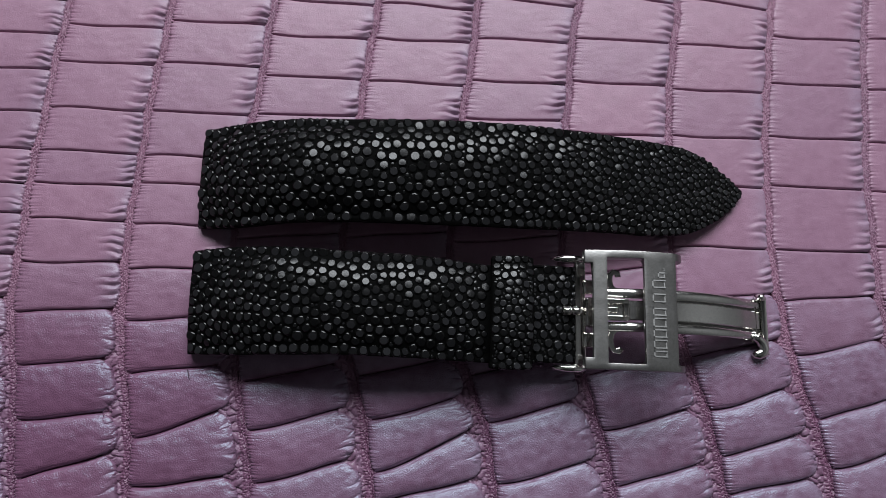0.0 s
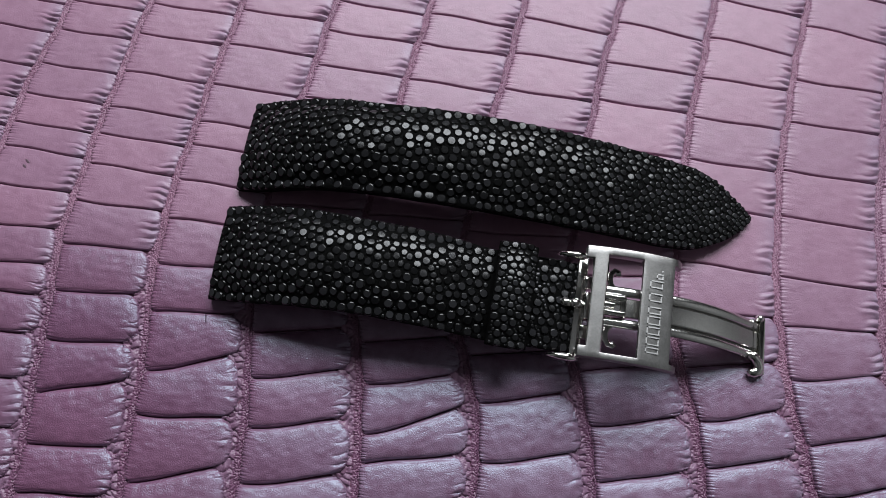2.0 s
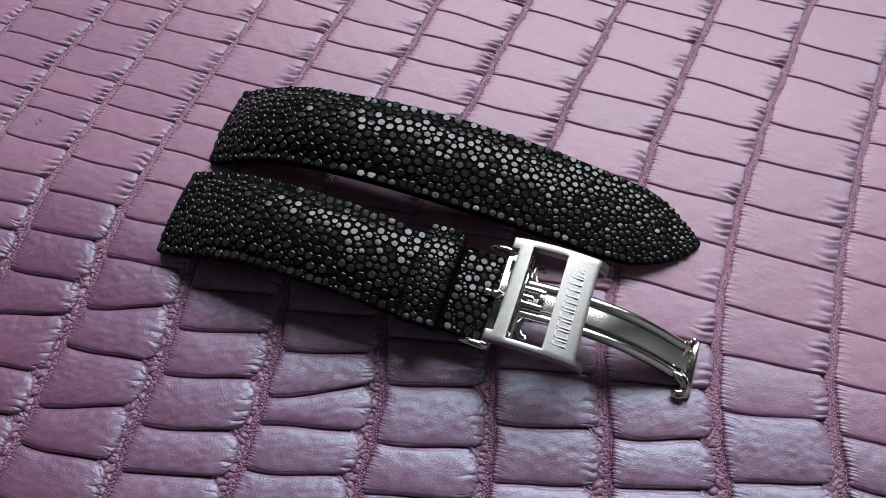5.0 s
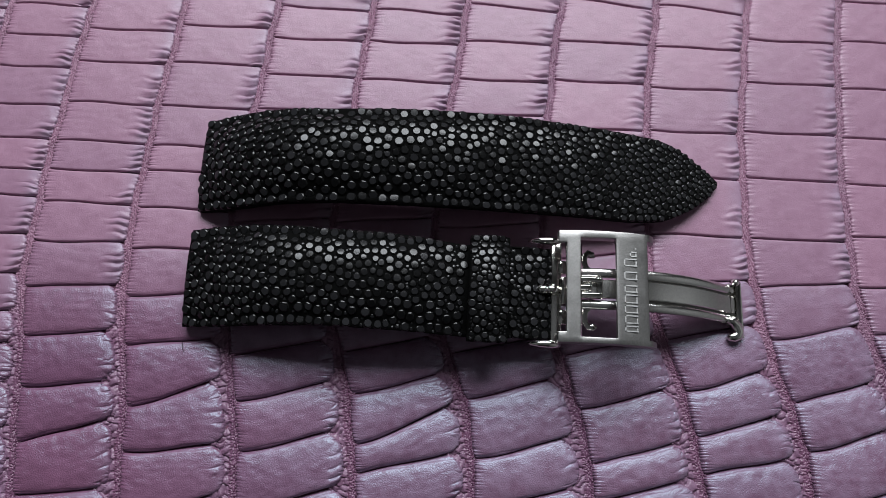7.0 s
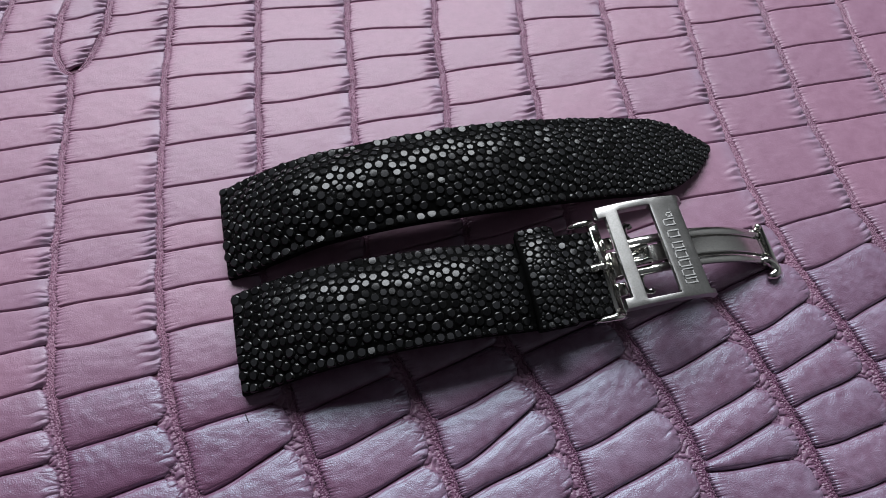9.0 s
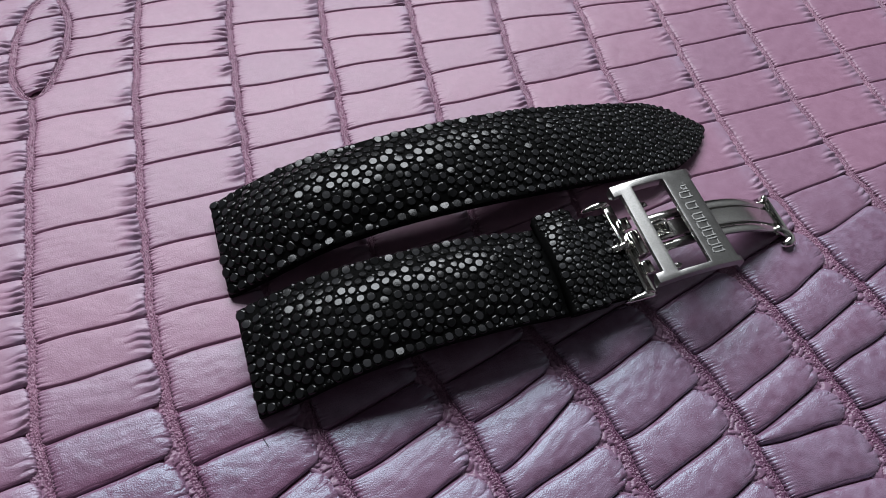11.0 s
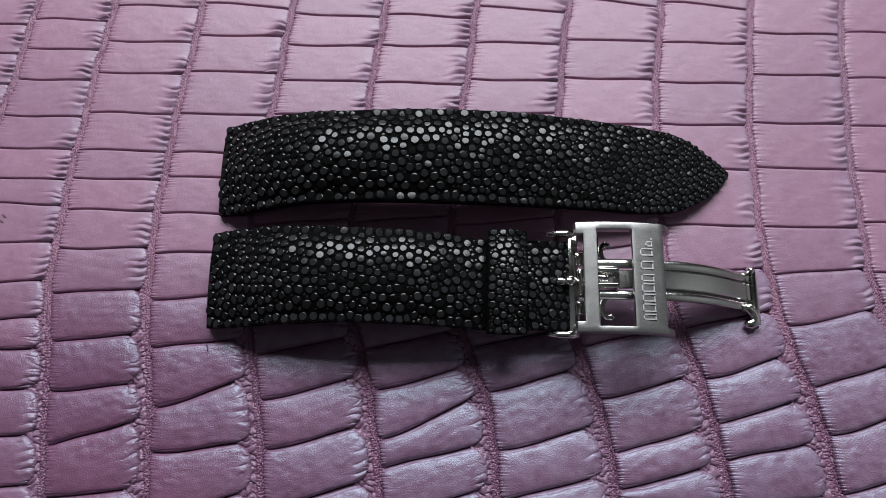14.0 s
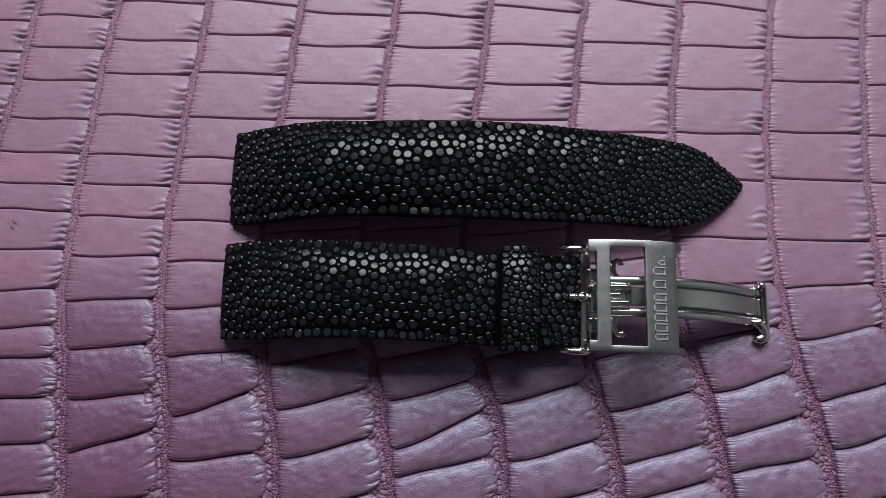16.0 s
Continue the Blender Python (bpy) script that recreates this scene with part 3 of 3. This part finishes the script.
def pack(inside, size, x0, x1, t_width, seed, stretch):
    """Beads packed over a strip: strewn, spread out evenly, grown until they touch, with small ones in the gaps. size(x): the common radius in mm; stretch(x): surface length per plan length."""
    r = np.random.default_rng(seed)
    pts = []
    for x, t in zip(r.uniform(x0, x1, 7000), r.uniform(-1, 1, 7000)):
        y, s = t * t_width(x), size(x)
        if not inside(x, y, s * 0.8):
            continue
        if pts:
            a = np.array(pts)
            if np.any(((a[:, 0] - x) * stretch(x)) ** 2 + (a[:, 1] - y) ** 2 < (1.62 * s) ** 2):
                continue
        pts.append((x, y))
    pts = np.array(pts)
    sx = r.uniform(x0, x1, 16000)
    half = np.array([t_width(x) for x in sx])
    sy = r.uniform(-1, 1, 16000) * half
    weight = np.array([1 / size(x) ** 4 for x in sx])
    scale_x = stretch((x0 + x1) / 2)
    for _ in range(4):
        d = ((sx[:, None] - pts[None, :, 0]) * scale_x) ** 2 + (sy[:, None] - pts[None, :, 1]) ** 2
        own = d.argmin(1)
        for k in range(len(pts)):
            m = own == k
            if m.sum() > 3:
                c = np.array((np.average(sx[m], weights=weight[m]), np.average(sy[m], weights=weight[m])))
                pts[k] = 0.1 * pts[k] + 0.9 * c
    keep = [k for k in range(len(pts)) if inside(pts[k, 0], pts[k, 1], 0.75 * size(pts[k, 0]))]
    pts = pts[keep]
    st = np.array([stretch(x) for x in pts[:, 0]])
    d = np.hypot((pts[:, None, 0] - pts[None, :, 0]) * st[:, None], pts[:, None, 1] - pts[None, :, 1]) + 99 * np.eye(len(pts))
    base = np.array([size(x) for x in pts[:, 0]])
    rad = 0.5 * d.min(1)
    for _ in range(3):
        rad = np.minimum((d - rad[None, :]).min(1), base * r.uniform(0.95, 1.18, len(pts)))
    rad = np.clip(0.47 * np.sort(d, 1)[:, :4].mean(1), np.maximum(rad, 0.8 * base), 1.12 * base)
    out = [(x, y, max(0.5 * s, k)) for (x, y), k, s in zip(pts, rad, base)]
    for x, t in zip(r.uniform(x0, x1, 6000), r.uniform(-1, 1, 6000)):
        y, s = t * t_width(x), size(x)
        a = np.array(out)
        free = (np.hypot((a[:, 0] - x) * stretch(x), a[:, 1] - y) - a[:, 2]).min()
        if free > 0.3 * s and inside(x, y, free):
            out.append((x, y, min(free, 0.7 * s)))
    return out


def strew(parent, places, stretch, seed, most=290):
    """Beads on a surface: each place a point, a normal, the foot's radii and a size, in mm. Those within the stretch of x are parts of their own."""
    r = random.Random(seed)
    own, verts, faces, slots = 0, [], [], []
    for p, nrm, foot, size in places:
        up = (Vector(nrm).normalized() + Vector((r.gauss(0, 0.075), r.gauss(0, 0.075), 0))).normalized()
        along = (Vector((1, 0, 0)) - up * up.x).normalized()
        m = Matrix.Translation(Vector(p) * MM) @ Matrix((along, up.cross(along), up)).transposed().to_4x4() @ Matrix.Scale(MM, 4)
        v, f, slot = bead_mesh(foot, size * r.uniform(0.24, 0.34), r.uniform(0.02, 0.12) + min(0.3, max(0.0, 0.95 - size)))
        if own < most and stretch[0] <= p[0] <= stretch[1]:
            me = bpy.data.meshes.new("bead")
            me.from_pydata(v, [], f)
            me.materials.append(SIDE_MAT)
            me.materials.append(PEARL_MAT)
            me.polygons.foreach_set("material_index", slot)
            finish("bead", me, None, parent).matrix_basis = m
            own += 1
        else:
            k = len(verts)
            verts += [tuple(m @ Vector(q)) for q in v]
            faces += [tuple(k + i for i in face) for face in f]
            slots += slot
    if verts:
        me = bpy.data.meshes.new("bead_fill")
        me.from_pydata(verts, [], faces)
        me.materials.append(SIDE_MAT)
        me.materials.append(PEARL_MAT)
        me.polygons.foreach_set("material_index", slots)
        tagged(finish("bead_fill", me, None, parent), kind="stuff")


class Strap:
    """A curved strap. Knots in mm along x: front and back edge, height of the middle, lean (back above front), swell of the padding, thickness at the rim."""

    def __init__(self, x0, x1, knots, front, back, height, lean, pad, rim):
        self.x0, self.x1, self.k, self.margin = x0, x1, knots, 0.86
        self.f, self.b, self.h, self.l, self.p, self.r = front, back, height, lean, pad, rim

    def at(self, x, t):
        """The top at x and t from -1 (front edge) to 1 (back edge)."""
        f, b, h, l, p = (curve_at(self.k, v, x) for v in (self.f, self.b, self.h, self.l, self.p))
        y = (f + b) / 2 + t * (b - f) / 2
        a = np.abs(t)
        # a padded middle that falls to a flat stitched margin
        z = h + 0.5 * l * t - (p + 0.5 * np.minimum(1, p)) * np.minimum(1, a / self.margin) ** 2.3
        return y, z

    def half(self, x):
        return float(curve_at(self.k, self.b, x) - curve_at(self.k, self.f, x)) / 2

    def normal(self, x, t):
        y, z = self.at(x, t)
        y1, z1 = self.at(x + 0.4, t)
        y2, z2 = self.at(x, t + 0.02)
        return np.cross((0.4, float(y1 - y), float(z1 - z)), (0, float(y2 - y), float(z2 - z)))

    def body(self, name, parent, nx=150, nt=33):
        x = np.linspace(self.x0, self.x1, nx)[:, None] * np.ones((1, nt))
        e = np.linspace(-1, 1, nt)
        t = (np.sign(e) * (1 - (1 - np.abs(e)) ** 1.5))[None, :] * np.ones((nx, 1))
        y, z = self.at(x, t)
        z = z - 0.3 * smooth01((np.abs(t) - 0.94) / 0.06) ** 2
        rim = curve_at(self.k, self.r, x)
        f, b = curve_at(self.k, self.f, x), curve_at(self.k, self.b, x)
        pad = curve_at(self.k, self.p, x)
        low = self.at(x, 0 * t)[1] + 0.5 * curve_at(self.k, self.l, x) * t - pad - 0.9 - rim + 0.25 * pad * (1 - np.abs(t) ** 2)
        low = np.maximum(low, 0.15 + 0 * low)
        z = np.maximum(z, low + 0.6)
        top = np.stack([x, y, z], -1)
        inset = 0.3
        yb = np.clip(y, f + inset, b - inset)
        bottom = np.stack([x, yb, low], -1)
        ring = np.concatenate([top, bottom[:, ::-1]], 1)
        ring = np.concatenate([ring, ring[:, :1]], 1)
        n, c = ring.shape[:2]
        i = np.arange(n * c).reshape(n, c)
        faces = np.stack([i[:-1, :-1], i[1:, :-1], i[1:, 1:], i[:-1, 1:]], -1).reshape(-1, 4).tolist()
        caps = [i[0, : c - 1].tolist(), i[-1, : c - 1][::-1].tolist()]
        me = bpy.data.meshes.new(name)
        me.from_pydata((ring.reshape(-1, 3) * MM).tolist(), [], faces + caps)
        return finish(name, me, BLACK_MAT, parent, "black ray leather between the beads")

    def beads(self, parent, size, seed, stretch, ends=0.0, bare=()):
        out = []
        def inside(x, y, rad):
            room_y = self.half(x) - rad * 0.9
            return abs(y) < room_y and self.x0 + rad * 0.8 + ends < x < self.x1 - rad * 0.8 - ends and not any(a < x < b for a, b in bare)
        def stretch_at(x):
            return math.hypot(1, float(self.at(x + 0.5, 0.0)[1] - self.at(x - 0.5, 0.0)[1]))
        beads = pack(inside, size, self.x0, self.x1, self.half, seed, stretch_at)
        run = np.linspace(self.x0, self.x1, 400)
        length = np.concatenate([[0], np.cumsum(np.hypot(np.diff(run), np.diff(self.at(run, 0 * run)[1])))])
        feet = outlines([(float(np.interp(x, run, length)), y, rad) for x, y, rad in beads], [(self.half(x) + y + 0.1, self.half(x) - y + 0.1) for x, y, _ in beads])
        for (x, y, rad), foot in zip(beads, feet):
            t = y / self.half(x)
            yy, zz = self.at(x, t)
            out.append(((x, float(yy), float(zz) - 0.02), self.normal(x, t), foot, rad))
        strew(parent, out, (stretch[0], stretch[1]), seed)


def long_strap():
    ob = thing("watch_strap")
    tagged(ob, "pointed black stingray watch strap with polished beads, arched off the hide", "watch strap", group="watch strap halves")
    s = Strap(-59.4, 65.3,
              (-60, -53, -46, -38, -27, -9, 11, 31, 45, 51, 56, 60.5, 63.5, 65.4),
              (0.9, 0.3, 0.3, 0.7, 1.0, 1.2, 1.8, 2.6, 3.1, 4.1, 6.4, 9.4, 12.3, 14.9),
              (23.4, 23.5, 23.6, 23.5, 23.3, 23.9, 24.7, 24.9, 24.6, 24.1, 22.3, 19.4, 17.2, 15.6),
              (4.0, 8.7, 12.7, 15.9, 17.7, 17.5, 14.5, 10.3, 6.9, 5.5, 4.2, 3.0, 2.2, 1.7),
              (2.0, 1.4, 1.0, 0.8, 0.8, 1.0, 1.1, 1.0, 0.8, 0.7, 0.5, 0.3, 0.2, 0.1),
              (0.7, 1.6, 2.2, 2.6, 2.6, 2.0, 1.2, 0.8, 0.5, 0.4, 0.3, 0.2, 0.1, 0.05),
              (1.8, 2.0, 2.2, 2.2, 2.2, 2.0, 1.9, 1.7, 1.5, 1.4, 1.2, 1.0, 0.9, 0.8))
    s.body("strap_body", ob)
    s.beads(ob, lambda x: float(np.interp(x, (-60, -20, 20, 45, 66), (1.06, 1.06, 0.95, 0.8, 0.62))), 11, (-34, 14))


def buckle_strap():
    ob = thing("watch_strap")
    tagged(ob, "short black stingray watch strap with keeper loop, buckled into the clasp", "watch strap", group="watch strap halves")
    s = Strap(-58.2, 25.2,
              (-59, -52, -47, -41, -33, -25, -15, -5, 3, 9, 15, 25.5),
              (-27.1, -27.1, -27.1, -26.9, -26.7, -26.4, -26.5, -26.6, -26.8, -26.8, -26.3, -26.2),
              (-5.2, -4.7, -4.6, -4.6, -4.8, -5.2, -5.3, -5.7, -6.3, -6.2, -5.6, -5.4),
              (5.6, 9.0, 11.6, 13.8, 15.3, 15.8, 15.6, 14.4, 12.6, 11.2, 9.8, 8.2),
              (3.0, 2.4, 1.8, 1.4, 1.2, 1.0, 1.0, 0.8, 0.5, 0.3, 0.2, 0.0),
              (0.6, 1.3, 1.8, 2.0, 2.0, 1.9, 1.8, 1.5, 1.1, 0.7, 0.5, 0.3),
              (1.8, 2.0, 2.2, 2.2, 2.2, 2.2, 2.1, 2.0, 2.0, 1.9, 1.8, 1.6))
    s.body("strap_body", ob)
    s.beads(ob, lambda x: float(np.interp(x, (-59, 26), (1.04, 0.93))), 12, (-46, 2), bare=((4.6, 15.1),))
    # the keeper: a band of smaller beads round the strap
    k = Strap(5.6, 14.3, (5, 8, 12.5, 14.5), (-28.0, -28.1, -28.0, -27.8), (-4.9, -4.8, -4.7, -4.9), (14.9, 15.4, 15.1, 14.3), (0.6,) * 4, (1.3, 1.4, 1.4, 1.3), (2.4,) * 4)
    band_ob = k.body("keeper", ob, 16, 33)
    k.beads(band_ob, lambda x: 0.84, 13, (0, 20), ends=0.25)
    part("stitch_line", rod([(x * MM, -5.9 * MM, (float(s.at(x, 0.97)[1]) + 0.1) * MM) for x in np.linspace(15, 24, 12)], 0.00014, 6), BLACK_MAT, ob)


# ---- the steel folding clasp ----
def clasp():
    ob = thing("deployant_clasp")
    tagged(ob, "polished and brushed stainless steel folding clasp, opened, at the strap end", "clasp")
    z = lambda x: 15.5 - 0.011 * (x - 34.5) ** 2 - 0.3 * max(0.0, x - 43.6) ** 2
    top, mm = 14.3 * MM, MM

    # the cover plate: two cross bars and two side rails with corner lugs, cut from one arched sheet
    xk = (24.7, 26.4, 29.3, 33.0, 36.9, 40.2, 43.9, 45.9)
    yk = (-27.4, -26.1, -25.1, -20.0, -15.5, -11.0, -5.6, -4.5, -2.9)
    cut = [(i, x) for i in range(len(xk) - 1) for x in np.linspace(xk[i], xk[i + 1], 5)[:-1]] + [(len(xk) - 1, xk[-1])]
    frame_bm = bmesh.new()
    grid = [[frame_bm.verts.new((x * mm, y * mm, top)) for y in yk] for _, x in cut]
    for k, (i, _) in enumerate(cut[:-1]):
        for j in range(len(yk) - 1):
            rail, lug = j in (0, 7), j in (1, 6)
            if (i in (1, 4, 5)) or (i in (2, 3) and rail) or (i == 0 and (rail or lug)) or (i == 6 and rail):
                frame_bm.faces.new((grid[k][j], grid[k + 1][j], grid[k + 1][j + 1], grid[k][j + 1]))
    bmesh.ops.delete(frame_bm, geom=[v for v in frame_bm.verts if not v.link_faces], context="VERTS")
    down = bmesh.ops.extrude_face_region(frame_bm, geom=frame_bm.faces[:])
    for v in (g for g in down["geom"] if isinstance(g, bmesh.types.BMVert)):
        side = v.co.y < -26 * mm or v.co.y > -4.6 * mm
        v.co.z -= (2.5 if side else 1.2) * mm
    bmesh.ops.recalc_face_normals(frame_bm, faces=frame_bm.faces[:])
    sharp = [e for e in frame_bm.edges if len(e.link_faces) == 2 and e.calc_face_angle(0) > 0.9]
    bmesh.ops.bevel(frame_bm, geom=sharp, offset=0.2 * mm, segments=2, affect="EDGES", profile=0.6)
    for v in frame_bm.verts:
        v.co.z += (z(v.co.x / mm) - 14.3) * mm
    for e in frame_bm.edges:
        e.smooth = len(e.link_faces) == 2 and e.calc_face_angle(0) < 0.35
    plate = part("cover_plate", frame_bm, BRUSHED, ob, "brushed steel cover plate with a window")
    # the engraved mark, as a row of plain thin outlines along the bar
    cursor = -24.6
    for wide in (1.3, 1.8, 1.7, 1.9, 1.6, 0.0, 1.8, 0.0, 1.7, 1.2, 0.4):
        if wide:
            x0, x1, y0, y1 = (40.9 if wide < 0.45 else 39.8 if wide < 1.25 else 38.5), 41.3, cursor, cursor + wide
            strokes = [(x0, x1, y0, y0 + 0.26), (x0, x1, y1 - 0.26, y1)] + ([(x1 - 0.26, x1, y0, y1), (x0, x0 + 0.26, y0, y1)] if wide > 0.5 else [])
            for a, b, c, d in strokes:
                low, high = sorted((z(a), z(b)))
                part("engraved_bar", box(a * mm, b * mm, c * mm, d * mm, (low - 0.1) * mm, (high + 0.035) * mm), CUT_MAT, plate, smooth=False)
        cursor += wide + 0.42 if wide else 0.75
    # the buckle bow with its prongs and tongue
    bow = joined(box(24.0 * mm, 26.3 * mm, -27.0 * mm, -4.0 * mm, 7.2 * mm, 8.9 * mm, 0.3 * mm))
    bow_ob = part("buckle_bow", bow, POLISHED, ob, "polished steel buckle bow")
    for y in (-3.9, -27.2):
        part("prong", rod([(x * mm, (y + dy) * mm, zz * mm) for x, dy, zz in ((26.0, 0, 8.4), (24.8, 0, 8.9), (23.3, 0, 9.3), (21.6, 0, 9.1), (20.0, 0.05, 8.4), (18.8, 0.1, 7.6))], [0.55 * mm, 0.85 * mm, 0.85 * mm, 0.75 * mm, 0.5 * mm, 0.1 * mm], 10), POLISHED, bow_ob)
    tongue = ((26.2, 8.6, 0.7), (25.2, 9.3, 0.9), (24.3, 9.6, 1.1), (23.5, 9.6, 1.1), (23.3, 9.5, 0.8), (23.0, 9.4, 0.8), (22.8, 9.4, 1.05), (21.4, 9.1, 1.0), (21.0, 9.0, 0.6))
    part("tongue", rod([(x * mm, -15.2 * mm, h * mm) for x, h, _ in tongue], [r * mm for _, _, r in tongue], 14), POLISHED, bow_ob)
    for y0, y1 in ((-11.4, -8.4), (-22.8, -19.6)):
        part("hinge_lug", box(25.6 * mm, 28.2 * mm, y0 * mm, y1 * mm, 7.0 * mm, 9.6 * mm, 0.4 * mm), POLISHED, bow_ob)
    part("hinge_block", box(26.0 * mm, 28.6 * mm, -18.4 * mm, -12.2 * mm, 7.2 * mm, 10.2 * mm, 0.4 * mm), POLISHED, bow_ob)
    part("hinge_tube", rod([(29.6 * mm, y * mm, 10.7 * mm) for y in (-25.6, -20, -12, -4.9)], 0.9 * mm, 16), POLISHED, ob, "polished steel hinge tube")
    # three parallel blades that curve down to the hide
    xs = np.linspace(30.0, 67.4, 34)
    zs = curve_at((28, 36, 44, 50, 56, 61, 64.5, 67.5), (10.8, 11.5, 11.5, 10.5, 8.5, 5.9, 3.7, 1.9), xs)
    lanes = (("blade", -12.25, -10.2, 0.0), ("blade", -19.3, -17.35, 0.0), ("centre_blade", -16.85, -12.75, 0.12))
    for name, y0, y1, lift in lanes:
        part(name, ribbon(xs * mm, (zs + lift) * mm, y0 * mm, y1 * mm, 1.1 * mm, 0.2 * mm, (0.2 if name == "blade" else 0.05) * mm), BLADE_MAT, ob, "polished curved steel blade")
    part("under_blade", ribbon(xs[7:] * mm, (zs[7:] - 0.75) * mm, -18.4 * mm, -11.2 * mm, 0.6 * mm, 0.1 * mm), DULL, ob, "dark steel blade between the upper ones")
    # the latch and the sprung hooks seen in the plate's window
    bracket = [box(x0 * mm, x1 * mm, y0 * mm, y1 * mm, 11.4 * mm, h * mm, 0.22 * mm) for x0, x1, y0, y1, h in ((29.8, 34.5, -17.2, -16.1, 12.7), (29.8, 34.5, -13.7, -12.6, 12.7), (33.4, 34.6, -17.2, -12.6, 12.6), (29.8, 32.3, -15.5, -14.3, 12.3))]
    part("latch", joined(*bracket), POLISHED, ob, "small raised steel latch bracket")
    for sgn, yc, curl in ((1, -11.2, ((1.6, 4.6), (2.4, 4.3), (2.5, 3.5))), (-1, -18.4, ((1.5, 4.9), (2.5, 5.0), (3.0, 4.4)))):
        path = ((5.0, -0.1), (3.2, 0.0), (1.9, 0.4), (1.0, 1.3), (0.7, 2.5), (0.8, 3.8)) + curl
        hook = rod([((30.3 + dx) * mm, (yc + sgn * dy) * mm, 10.4 * mm) for dx, dy in path], 0.66 * mm, 16)
        for v in hook.verts:
            v.co.z = min(v.co.z, 10.7 * mm)
        part("spring_hook", hook, POLISHED, ob)
    # the end piece: a flat stop with a nub, and a hook curled back at its front end
    end = part("end_piece", ribbon(np.linspace(66.2, 68.6, 5) * mm, np.array((2.9, 2.3, 1.9, 1.6, 1.35)) * mm, -19.6 * mm, -10.0 * mm, 1.2 * mm, 0.3 * mm), POLISHED, ob, "polished steel end piece")
    part("end_bar", box(67.9 * mm, 69.2 * mm, -22.4 * mm, -9.2 * mm, 0.5 * mm, 2.3 * mm, 0.35 * mm, 3), POLISHED, end)
    part("nub", rod([(67.9 * mm, -9.5 * mm, h * mm) for h in (0.6, 1.6, 2.6, 3.1)], [0.9 * mm, 0.95 * mm, 0.85 * mm, 0.4 * mm], 14), POLISHED, end)
    hook = ((65.0, -18.4, 3.4, 0.85), (66.4, -18.8, 2.9, 1.0), (67.4, -19.8, 2.6, 1.15), (67.8, -21.0, 2.5, 1.2), (67.5, -21.9, 2.4, 1.2), (66.7, -22.3, 2.3, 1.15), (65.9, -22.2, 2.2, 1.05), (65.5, -21.9, 2.1, 0.6))
    part("hook", rod([(x * mm, y * mm, h * mm) for x, y, h, _ in hook], [r * mm for _, _, _, r in hook], 14), POLISHED, end)


long_strap()
buckle_strap()
clasp()
tagged(part("thread", rod([(x * MM, y * MM, z * MM) for x, y, z in ((-58.6, -30.2, 0.9), (-58.0, -31.8, 1.3), (-57.6, -33.0, 1.0), (-56.6, -34.0, 0.9))], 0.00009, 6), THREAD_MAT), "short dark loose thread lying on the hide", "thread")
hide()
for x, y, long, turn in ((-113.0, -0.3, 0.85, -35), (-113.3, -1.7, 0.7, -35)):
    mark = rod([(d * long * MM, 0, 0) for d in (-1, -0.6, 0, 0.6, 1)], [k * MM for k in (0.05, 0.25, 0.32, 0.25, 0.05)], 10)
    bmesh.ops.transform(mark, matrix=pose(x * MM, y * MM, 0.00046, 0, 0, turn) @ Matrix.Diagonal((1, 1, 0.3, 1)), verts=mark.verts[:])
    part("dark_fleck", mark, FLECK_MAT, bpy.data.objects["crocodile_hide"], "small dark fleck stuck on a scale")
